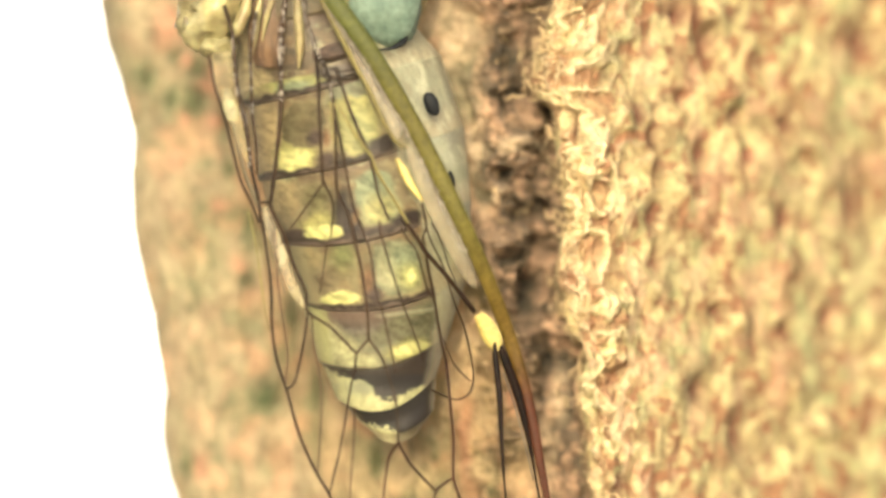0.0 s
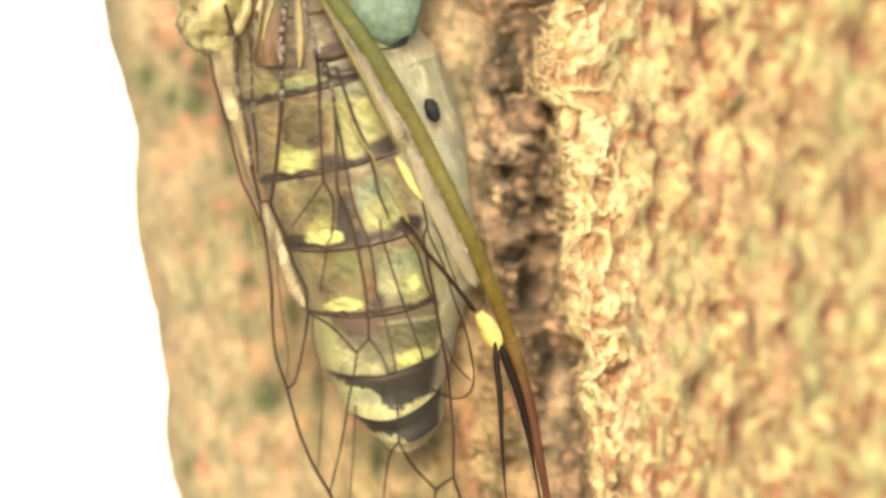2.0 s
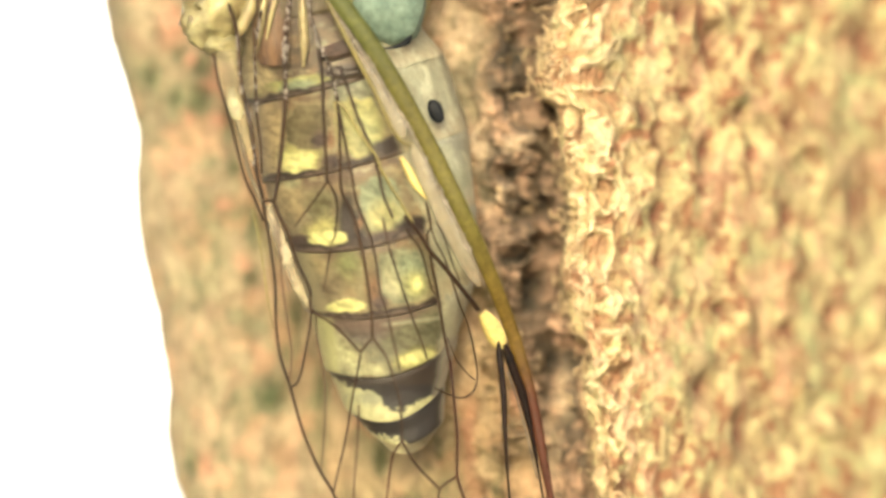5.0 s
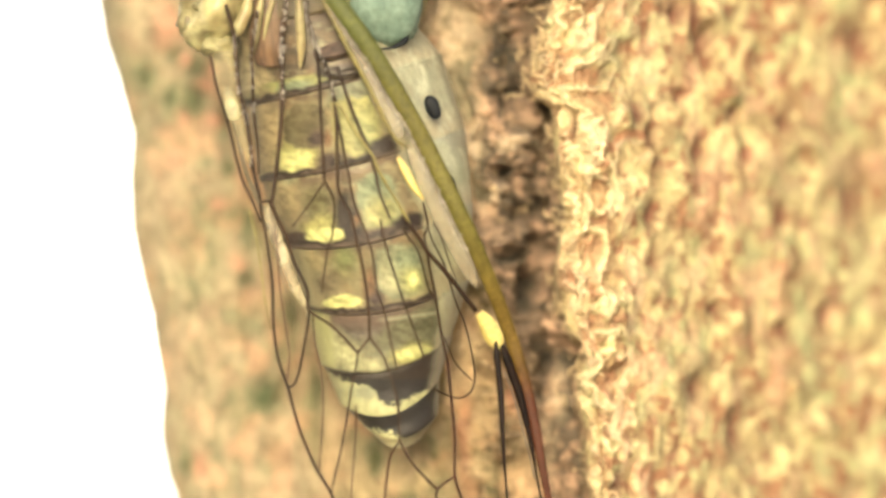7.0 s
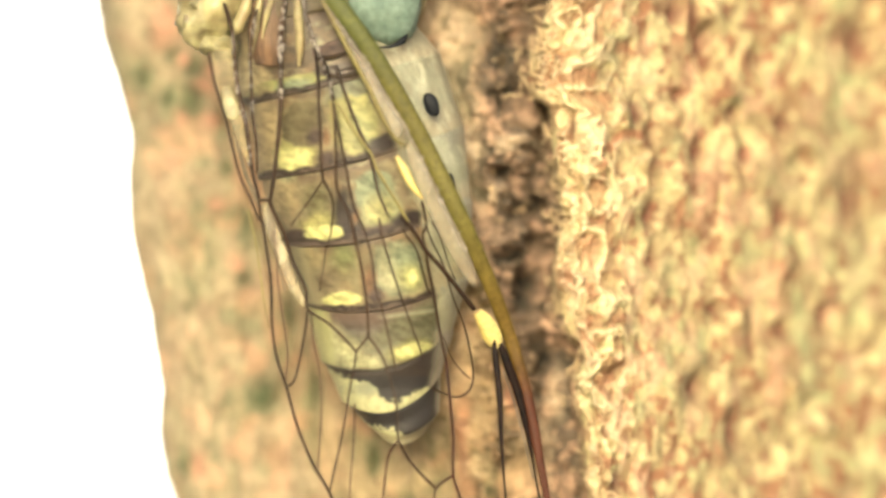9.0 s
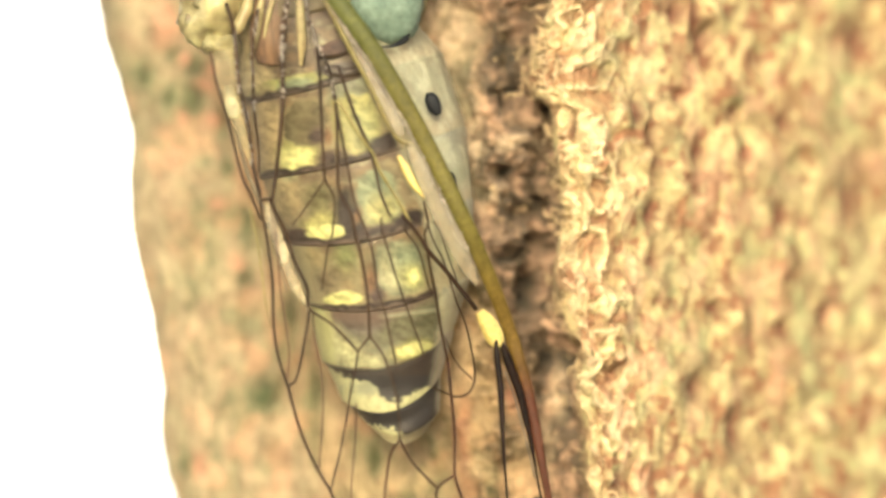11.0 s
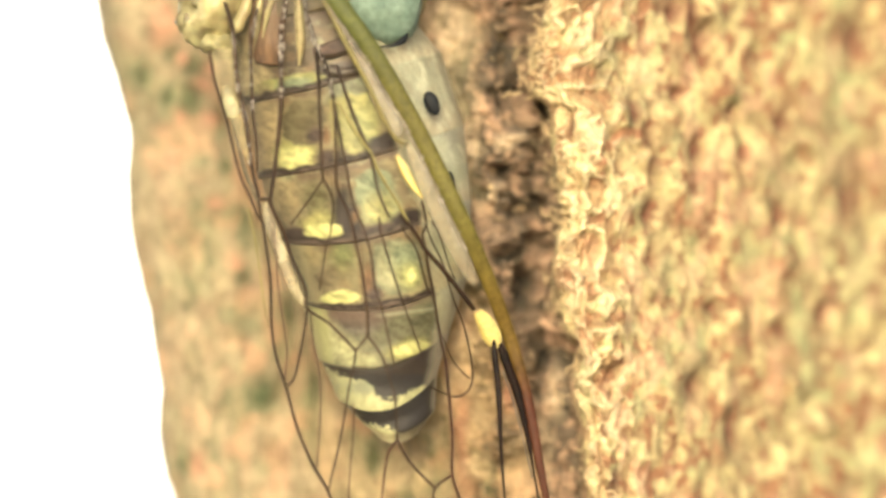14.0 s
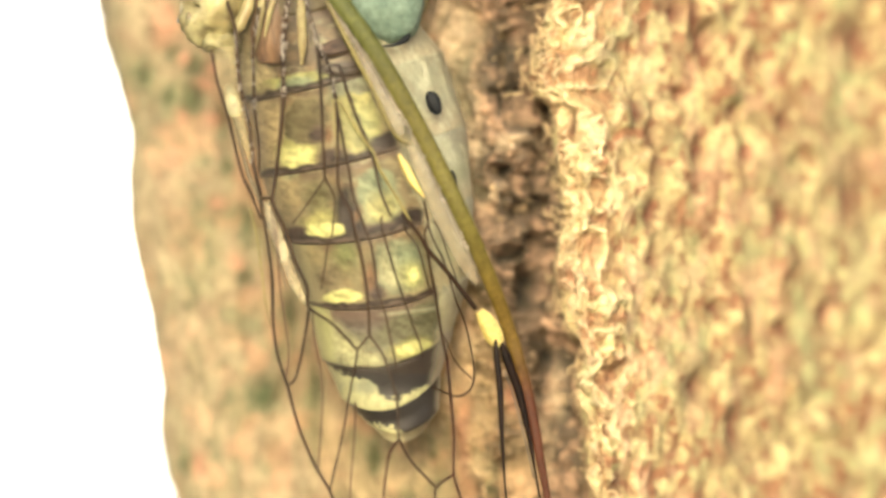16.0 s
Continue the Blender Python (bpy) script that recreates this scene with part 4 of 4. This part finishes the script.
def build_right_wing(cicada):
    wing = film("wing", MIDDLE, COSTA, cicada, "clear folded wing with thick olive front edge")
    # thick front edge, olive turning reddish brown towards its tip
    path = glide(on_wing(COSTA, 0.12), 12)
    bm = bmesh.new()
    tube(bm, path, [x * MM for x in (0.42, 0.40, 0.39, 0.39, 0.37, 0.34, 0.30, 0.27, 0.2, 0.14, 0.1, 0.08)], 16, 0.5)
    costa = part("costal_vein", bm, M_COSTA, wing, "thick glossy olive front edge, reddish towards the tip")
    me = costa.data
    pos = np.empty(len(me.vertices) * 3)
    me.vertices.foreach_get("co", pos)
    pos = pos.reshape(-1, 3) + np.array(parent_place(cicada))
    v = (pos[:, 2] - HEIGHT) / MM
    f = smooth(-v, -2.0, 4.0)[:, None]
    g = smooth(-v, 3.5, 7.0)[:, None]
    col = np.array((0.135, 0.115, 0.026)) * (1 - f) + np.array((0.16, 0.098, 0.02)) * f
    e = smooth(v, 5.0, 10.0)[:, None]
    col = col * (1 - e) + np.array((0.105, 0.112, 0.03)) * e
    col = col * (1 - g) + np.array((0.085, 0.026, 0.012)) * g
    layer = me.color_attributes.new("pigment", "FLOAT_COLOR", "POINT")
    layer.data.foreach_set("color", np.c_[col, np.ones(len(col))].astype(np.float32).ravel())
    INNER = [(-4.90, 10.24), (-4.02, 8.87), (-3.30, 7.91), (-2.50, 6.50), (-1.80, 5.44), (-0.92, 3.76), (0.06, 1.71), (0.98, -0.22), (1.62, -1.67)]
    vein(INNER, wing, 0.06, 0.04, M_VEIN_PALE, 0.12)
    beads(INNER[:8], wing, 300, 3, 0.068)
    for pts, widths, lift in (
            ([(-4.10, 8.75), (-3.40, 7.55), (-2.72, 6.25), (-2.10, 5.20), (-1.84, 4.72)], (0.08, 0.20, 0.29, 0.34, 0.33, 0.10), 0.0),
            ([(-1.55, 4.45), (-1.22, 3.70), (-0.62, 2.45), (-0.02, 1.25), (0.62, -0.05), (1.10, -1.05), (1.40, -1.70)], (0.10, 0.24, 0.33, 0.42, 0.44, 0.38, 0.28, 0.04), -0.04)):
        bm = bmesh.new()
        tube(bm, glide(on_wing(pts, lift), 8), [x * MM for x in widths], 10, 0.12)
        part("costal_cell", bm, M_CELL, wing, "milky strip beside the front edge")
    vein([(-5.15, 10.60), (-4.07, 8.46), (-3.40, 7.22), (-2.92, 6.30), (-2.41, 5.20), (-1.98, 4.55), (-1.52, 4.31)], wing, 0.13, 0.09, M_VEIN_OLIVE, 0.05)
    vein([(-4.86, 6.16), (-4.45, 6.03), (-3.78, 4.95), (-3.13, 4.06), (-2.72, 3.15), (-1.91, 1.83), (-1.47, 1.01)], wing, 0.09, 0.08, M_VEIN_OLIVE)
    vein([(-1.81, 1.35), (-1.33, 0.79), (-0.97, 0.26), (-0.73, -0.14), (0.16, -1.16), (1.35, -2.69)], wing, 0.10, 0.13, M_VEIN, 0.03)
    vein([(-4.57, 7.72), (-3.97, 5.99), (-3.66, 5.19), (-3.13, 4.06)], wing, 0.08, 0.08, M_VEIN)
    vein([(-3.13, 4.06), (-2.89, 3.03), (-2.72, 2.24), (-2.29, 1.25)], wing, 0.07, 0.06, M_VEIN)
    vein([(-4.62, 5.79), (-4.12, 3.32), (-3.83, 1.83), (-3.13, 0.00), (-2.84, -1.97), (-2.60, -2.55), (-2.17, -4.45), (-2.00, -5.27)], wing, 0.07, 0.05, M_VEIN)
    vein([(-2.72, 1.23), (-2.51, 0.17), (-1.86, -1.90), (-1.02, -4.21), (-0.85, -4.79)], wing, 0.06, 0.05, M_VEIN)
    vein([(-1.76, 0.87), (-1.52, 0.43), (-1.11, -0.14), (-0.70, -1.64), (-0.49, -2.03)], wing, 0.05, 0.05, M_VEIN)
    vein([(-0.73, -0.14), (-0.61, -0.94), (-0.41, -1.91), (-0.13, -3.64), (0.14, -4.88)], wing, 0.08, 0.08, M_VEIN)
    vein([(0.14, -4.88), (0.31, -6.59), (0.45, -8.18), (0.45, -9.75), (0.77, -10.84), (1.08, -12.53)], wing, 0.08, 0.07, M_VEIN_RED)
    vein([(0.45, -9.75), (-0.29, -10.31), (-0.32, -11.05)], wing, 0.06, 0.06, M_VEIN_RED)
    vein([(-0.90, 1.95), (-0.70, 1.01), (-0.85, 0.51), (-0.73, -0.14)], wing, 0.06, 0.06, M_VEIN)
    vein([(-0.90, 1.95), (-0.58, 0.51), (-0.00, -0.72), (0.50, -2.32), (0.92, -3.39), (1.25, -4.89), (1.30, -5.67), (1.11, -6.19), (0.65, -6.43), (0.12, -6.30), (-0.51, -6.00)], wing, 0.05, 0.05, M_VEIN)
    vein([(-0.49, 1.11), (-0.15, 0.51), (0.24, -0.70), (0.55, -1.43)], wing, 0.04, 0.035, M_VEIN)
    vein([(0.02, -3.84), (0.41, -4.81), (0.84, -5.35), (1.18, -5.67)], wing, 0.04, 0.04, M_VEIN)
    vein([(2.23, -3.87), (2.23, -4.30), (2.30, -5.08), (2.43, -6.29), (2.54, -8.72), (2.71, -10.90), (2.84, -12.60)], wing, 0.14, 0.05, M_STALK, 0.12, 0.03)
    vein([(2.23, -3.87), (2.50, -4.31), (2.89, -5.34), (3.24, -6.31), (3.70, -8.27), (4.19, -10.96), (4.51, -12.68)], wing, 0.19, 0.05, M_STALK, 0.12, 0.03)
    # no vein of its own: pale tube added as the right stalk's highlight
    vein([(2.60, -5.33), (2.99, -6.43), (3.43, -8.02), (3.90, -9.98)], wing, 0.045, 0.045, M_VEIN_PALE, 0.33)
    # yellow marks on the wing
    bm = bmesh.new()
    tube(bm, glide(on_wing([(1.50, -2.80), (1.76, -3.15), (2.02, -3.60), (2.22, -4.05), (2.30, -4.40)], 0.02), 10), [x * MM for x in (0.20, 0.32, 0.40, 0.42, 0.34, 0.10)], 16, 0.35)
    part("wing_node", bm, M_YELLOW, wing, "bright yellow mark on the wing edge")
    bm = bmesh.new()
    tube(bm, glide(on_wing([(-1.98, 3.87), (-1.67, 3.32), (-1.33, 2.67), (-0.87, 2.05)], -0.05), 8), [0.08 * MM, 0.19 * MM, 0.17 * MM, 0.05 * MM], 8, 0.5)
    part("wing_streak", bm, M_YELLOW, wing, "short yellow streak beside a vein")


def build_left_wing(cicada):
    wing = film("wing", OUTER, MIDDLE, cicada, "clear folded wing with thin brown veins", -0.12)
    main = [(-6.67, 11.09), (-6.71, 10.61), (-6.88, 9.16), (-6.91, 7.89), (-6.91, 5.99), (-7.10, 3.87), (-7.30, 2.31), (-7.39, 1.95)]
    vein(main, wing, 0.15, 0.10, M_VEIN, 0.05)
    beads([(-6.67, 11.09), (-6.71, 10.61), (-6.86, 9.16), (-6.91, 7.89), (-6.91, 5.99)], wing, 90, 5, 0.09)
    vein([(-7.39, 1.95), (-7.61, 2.00), (-7.85, 1.93)], wing, 0.08, 0.08, M_VEIN)
    vein([(-7.39, 1.95), (-7.15, 1.35), (-6.74, 0.51), (-6.40, -0.58), (-5.85, -1.80), (-5.75, -2.65), (-4.74, -3.37), (-3.69, -4.46)], wing, 0.09, 0.07, M_VEIN)
    vein([(-5.75, -2.65), (-5.85, -3.46), (-6.07, -4.67), (-6.33, -5.68), (-6.65, -5.99)], wing, 0.07, 0.06, M_VEIN)
    vein([(-3.69, -4.46), (-3.76, -5.03), (-4.02, -6.37), (-4.31, -8.16), (-4.84, -10.47)], wing, 0.055, 0.05, M_VEIN)
    vein([(-3.69, -4.46), (-3.37, -4.06), (-3.18, -3.82)], wing, 0.06, 0.06, M_VEIN)
    vein([(-7.85, 1.93), (-7.75, 1.23), (-7.59, 0.43), (-7.34, -1.42), (-7.27, -3.47), (-7.06, -4.79), (-6.65, -6.04), (-6.17, -7.73), (-5.54, -9.24), (-4.84, -10.47), (-4.46, -11.53)], wing, 0.075, 0.08, M_VEIN)
    vein([(-9.98, 8.30), (-9.75, 7.10), (-9.46, 6.10), (-9.20, 5.20), (-8.67, 3.08), (-8.24, 2.14), (-7.83, 1.11)], wing, 0.07, 0.07, M_VEIN)
    vein([(-9.27, 6.28), (-8.93, 5.20), (-8.50, 3.39), (-8.07, 2.31), (-7.75, 1.59)], wing, 0.10, 0.12, M_VEIN_PALE, -0.25)
    bm = bmesh.new()
    tube(bm, glide(on_wing([(-7.58, 1.80), (-7.34, 0.87), (-6.86, -0.34), (-6.38, -1.66), (-5.83, -2.60)], -0.14), 8), [x * MM for x in (0.14, 0.27, 0.26, 0.24, 0.08)], 10, 0.12)
    part("wing_strip", bm, M_STRIP, wing, "milky greenish strip between two veins")
    vein([(-7.63, 1.66), (-7.39, 0.51), (-7.06, -0.70), (-6.72, -1.90)], wing, 0.09, 0.05, M_VEIN_PALE, -0.2)
    bm = bmesh.new()
    tube(bm, glide(on_wing([(-9.46, 8.40), (-9.36, 7.48), (-9.14, 6.52), (-8.84, 5.41), (-8.52, 4.40), (-8.16, 3.27)], -0.15), 8), [x * MM for x in (0.4, 0.52, 0.44, 0.27, 0.16, 0.08)], 12, 0.15)
    part("wing_base_patch", bm, M_BASE, wing, "pale yellow translucent panel at the wing base")
    bm = bmesh.new()
    tube(bm, glide(on_wing([(-9.24, 6.85), (-9.12, 6.30), (-8.99, 5.75), (-8.90, 5.45)], -0.12), 8), [x * MM for x in (0.16, 0.26, 0.32, 0.30, 0.14)], 12, 0.12)
    part("wing_base_spot", bm, M_CREAM, wing, "cream spot at the wing base")
    vein([(-9.32, 10.37), (-8.98, 9.17), (-8.79, 7.15), (-8.38, 5.20), (-8.14, 3.39), (-7.83, 2.05)], wing, 0.10, 0.10, M_VEIN, 0.05)
    beads([(-8.98, 9.17), (-8.79, 7.15), (-8.38, 5.20), (-8.14, 3.39)], wing, 45, 8, 0.07)
    vein([(-7.94, 10.13), (-8.19, 8.45), (-8.16, 7.00), (-8.11, 5.65), (-7.95, 4.36), (-7.90, 3.15)], wing, 0.10, 0.06, M_VEIN)
    beads([(-7.94, 10.13), (-8.19, 8.45), (-8.16, 7.00), (-8.11, 5.65)], wing, 40, 9, 0.07)
    vein([(-8.31, 1.59), (-8.02, 0.39), (-7.78, -1.18), (-7.63, -2.38), (-7.39, -3.47)], wing, 0.05, 0.04, M_VEIN_OLIVE, -0.1)
    vein([(-7.2, 0.8), (-7.1, -0.34), (-7.03, -1.55), (-6.71, -3.72), (-6.62, -4.69), (-6.74, -5.85)], wing, 0.045, 0.045, M_VEIN_THIN, -0.1)
    vein([(-5.61, -2.86), (-5.51, -4.07), (-5.27, -5.27), (-5.18, -6.35), (-5.23, -7.92), (-5.35, -9.48)], wing, 0.045, 0.04, M_VEIN_THIN, -0.1)
    vein([(-3.76, -6.71), (-3.76, -7.36), (-3.83, -8.64), (-3.95, -10.11), (-4.0, -11.6)], wing, 0.045, 0.04, M_VEIN_THIN, -0.1)
    vein([(-5.78, 10.84), (-5.90, 10.12), (-5.61, 9.16), (-5.46, 8.54), (-5.32, 7.00), (-5.27, 5.65), (-5.13, 3.08), (-5.03, 2.74), (-4.69, 1.90), (-4.77, 0.51)], wing, 0.11, 0.05, M_VEIN)
    beads([(-5.78, 10.84), (-5.90, 10.12), (-5.61, 9.16), (-5.46, 8.54)], wing, 40, 11, 0.07)
    vein([(-5.08, 2.86), (-5.61, 2.07), (-6.14, 1.35), (-6.48, 0.89)], wing, 0.05, 0.045, M_VEIN)
    vein([(-4.77, 0.51), (-4.96, 0.02), (-5.10, -0.94), (-5.25, -1.90)], wing, 0.045, 0.04, M_VEIN)
    vein([(-5.41, 8.44), (-5.05, 7.79), (-4.72, 6.47), (-4.60, 5.19), (-4.57, 3.63), (-4.50, 2.40), (-4.04, 1.49), (-3.78, 0.50), (-3.42, -1.15), (-3.23, -2.62), (-3.18, -3.82)], wing, 0.09, 0.07, M_VEIN)
    beads([(-5.51, 8.92), (-5.05, 7.79), (-4.72, 6.47)], wing, 30, 13, 0.07)
    vein([(-3.18, -3.82), (-2.82, -4.30), (-2.53, -4.78), (-2.24, -5.63), (-2.00, -6.56), (-1.93, -7.43), (-1.90, -8.25)], wing, 0.06, 0.06, M_VEIN)
    vein([(-1.90, -8.25), (-2.27, -8.78), (-2.43, -9.60), (-2.53, -10.61), (-2.58, -11.77)], wing, 0.06, 0.05, M_VEIN_RED)
    vein([(-1.90, -8.25), (-1.38, -9.14), (-0.85, -9.75), (-0.29, -10.31)], wing, 0.07, 0.07, M_VEIN)
    vein([(-4.79, 6.16), (-4.69, 5.43), (-4.60, 3.63)], wing, 0.07, 0.05, M_VEIN_OLIVE)


def build_thorax(cicada):
    bm = bmesh.new()
    blob(bm, at(-5.2, 15.5, 4.2), [5.0, 4.4, 8.2], 8, 0.05, 2, 28, 36)
    part("thorax", bm, M_THORAX, cicada, "olive brown thorax")
    bm = bmesh.new()
    blob(bm, at(-9.81, 10.31, 6.2), [1.62, 1.5, 1.75], -20, 0.2, 5)
    part("thorax_lobe", bm, M_LOBE, cicada, "waxy pale yellow lobe at the wing base")
    bm = bmesh.new()
    blob(bm, at(-9.59, 8.68, 6.5), [0.85, 0.7, 0.55], -12, 0.14, 9)
    part("lobe_rim", bm, M_CREAM, cicada, "cream rim under the lobe")
    for (u, v), h, size, turn in (((-10.38, 10.45), 7.3, [0.45, 0.10, 0.25], 15), ((-10.92, 9.62), 6.95, [0.26, 0.10, 0.36], 10), ((-10.63, 9.08), 6.8, [0.2, 0.12, 0.26], -20)):
        bm = bmesh.new()
        blob(bm, at(u, v, h), size, turn, 0.15, int(10 * size[0]), 10, 14)
        part("lobe_spot", bm, M_MOTTLE, cicada, "dark olive brown spot on the lobe")
    for pts, r in (([(-8.29, 11.09), (-8.46, 10.11), (-8.83, 9.32), (-9.00, 9.00)], 0.32), ([(-6.25, 11.09), (-6.17, 9.86), (-6.10, 8.63), (-6.15, 7.70)], 0.24), ([(-7.33, 11.34), (-7.31, 10.60), (-7.53, 9.86), (-7.72, 8.88)], 0.14), ([(-7.72, 11.09), (-7.97, 9.62), (-8.17, 8.14)], 0.2)):
        bm = bmesh.new()
        tube(bm, glide([at(u, v, 7.9) for u, v in pts], 8), [r * 0.45 * MM, r * 0.85 * MM, r * 0.85 * MM, r * 0.2 * MM], 10)
        part("thorax_ridge", bm, M_RIDGE, cicada, "pale yellow raised ridge")
    bm = bmesh.new()
    tube(bm, glide([at(u, v, 7.12) for u, v in [(-7.35, 11.34), (-7.38, 9.86), (-7.48, 8.63), (-7.53, 7.77)]], 8), [0.7 * MM, 1.0 * MM, 0.9 * MM, 0.5 * MM], 12, 0.5)
    part("hind_plate", bm, M_BROWN, cicada, "reddish brown plate behind the thorax")
    bm = bmesh.new()
    tube(bm, glide([at(u, v, 7.72) for u, v in [(-5.60, 8.30), (-4.90, 8.36), (-4.20, 8.52), (-3.50, 8.66)]], 8), [0.12 * MM, 0.36 * MM, 0.40 * MM, 0.2 * MM], 12, 0.22)
    part("waist_fold", bm, M_DUSK, cicada, "dark purplish fold at the waist")
    for pts, r in (([(-5.51, 8.09), (-4.77, 8.09), (-3.91, 8.39)], 0.10), ([(-5.14, 7.40), (-4.40, 7.26), (-3.54, 7.45), (-3.00, 7.70)], 0.12), ([(-4.82, 7.70), (-4.28, 7.55), (-3.69, 7.70)], 0.07)):
        bm = bmesh.new()
        tube(bm, glide([at(u, v, 7.75) for u, v in pts], 8), [r * MM, r * 1.3 * MM, r * 0.6 * MM], 8)
        part("dark_fold", bm, M_VEIN, cicada)
    bm = bmesh.new()
    blob(bm, at(-2.66, 10.85, 6.6), [1.75, 1.5, 2.25], 12, 0.05, 14)
    part("timbal_cover", bm, M_COVER, cicada, "pale blue-green rounded cover plate")
    bm = bmesh.new()
    tube(bm, glide([at(u, v, h) for (u, v), h in zip([(-2.76, 8.51), (-2.19, 8.58), (-1.72, 8.83), (-1.53, 9.18)], (7.6, 7.5, 7.3, 7.0))], 8), [0.04 * MM, 0.08 * MM, 0.15 * MM, 0.05 * MM], 8)
    part("cover_rim", bm, M_SPOT, cicada, "dark rear rim of the cover plate")
    bm = bmesh.new()
    blob(bm, at(-5.0, 25.5, 4.4), [4.6, 3.0, 2.6], 0, 0.04, 21)
    part("head", bm, M_THORAX, cicada, "broad olive head")


def build_cicada():
    cicada = new("cicada")
    cicada.location = at(-3.0, 3.0, -3.0)
    tagged(cicada, "olive and black banded cicada with clear wings clinging to bark", "cicada")
    bpy.context.view_layer.update()
    build_thorax(cicada)
    segments = [build_segment(k, cicada) for k in range(9)]
    spots = []
    for (u, v), h, size, turn, host in (((-0.49, 6.22), 7.2, [0.31, 0.2, 0.54], 24, 2), ((0.34, 3.05), 5.75, [0.15, 0.2, 0.4], 20, 3)):
        bm = bmesh.new()
        blob(bm, at(u, v, h), size, turn, 0.05, 31)
        spots.append(part("spiracle", bm, M_SPOT, segments[host], "glossy black oval breathing hole"))
    build_right_wing(cicada)
    build_left_wing(cicada)
    return cicada, segments, spots


# the whole insect shifts on the bark: seconds, right and up in mm, clockwise turn in degrees
CLINGING = [
    (0, 0.000, 0.000, -0.00),
    (0.5, -0.009, 0.019, 0.03),
    (1, -0.018, 0.014, 0.08),
    (1.5, -0.016, 0.006, 0.11),
    (2, -0.033, 0.016, 0.06),
    (2.5, -0.011, 0.016, 0.08),
    (3, -0.008, 0.013, 0.08),
    (3.5, 0.006, -0.025, 0.10),
    (4, -0.015, 0.014, 0.07),
    (6.5, 0.029, 0.015, 0.16),
    (7, 0.097, -0.009, -0.00),
    (7.5, 0.078, 0.022, -0.02),
    (8, 0.087, 0.010, 0.14),
    (8.5, 0.088, 0.004, 0.08),
    (9, 0.115, 0.043, 0.05),
    (11.5, 0.147, 0.043, 0.15),
    (12, 0.122, 0.051, 0.17),
    (12.5, 0.136, 0.051, 0.17),
    (13, 0.139, 0.050, 0.27),
    (13.5, 0.118, 0.052, 0.36),
    (14, 0.163, 0.021, 0.30),
    (14.5, 0.136, 0.040, 0.30),
    (15, 0.133, 0.051, 0.36),
    (15.5, 0.166, 0.034, 0.41),
    (16, 0.172, 0.050, 0.39),
]
# abdomen breathing: seconds, stretch and swing to the right in mm at the tail
BREATHING = [
    (0, 0.000, -0.000),
    (0.5, -0.011, 0.070),
    (1, -0.009, -0.005),
    (1.5, 0.215, 0.217),
    (2, 0.427, 0.389),
    (2.5, 0.361, 0.327),
    (3, 0.493, 0.366),
    (3.5, 0.496, 0.233),
    (4, 0.550, 0.270),
    (6.5, 0.355, 0.235),
    (7, 0.261, 0.121),
    (7.5, 0.220, 0.092),
    (8, 0.192, 0.301),
    (8.5, 0.181, 0.195),
    (9, 0.173, 0.267),
    (11.5, 0.168, 0.194),
    (12, 0.185, 0.219),
    (12.5, 0.140, 0.161),
    (13, 0.148, 0.163),
    (13.5, 0.133, 0.115),
    (14, 0.124, 0.086),
    (14.5, 0.240, 0.313),
    (15, 0.164, 0.170),
    (15.5, 0.206, 0.306),
    (16, 0.126, 0.204),
]


def motions():
    rest = cicada.location.copy()
    walk(cicada, [(t, pose(rest.x + u * MM, rest.y, rest.z + v * MM, 0, turn, 0)) for t, u, v, turn in CLINGING])
    for k, ob in enumerate(segments):
        walk(ob, [(t, pose(swing * SWING[k] * MM, 0, -stretch * BREATH[k] * MM)) for t, stretch, swing in BREATHING])
    for ob in spots:
        walk(ob, [(t, pose(0, 0, -0.4 * stretch * MM)) for t, stretch, swing in BREATHING])


build_ground()
build_backdrop()
build_tree()
cicada, segments, spots = build_cicada()
motions()
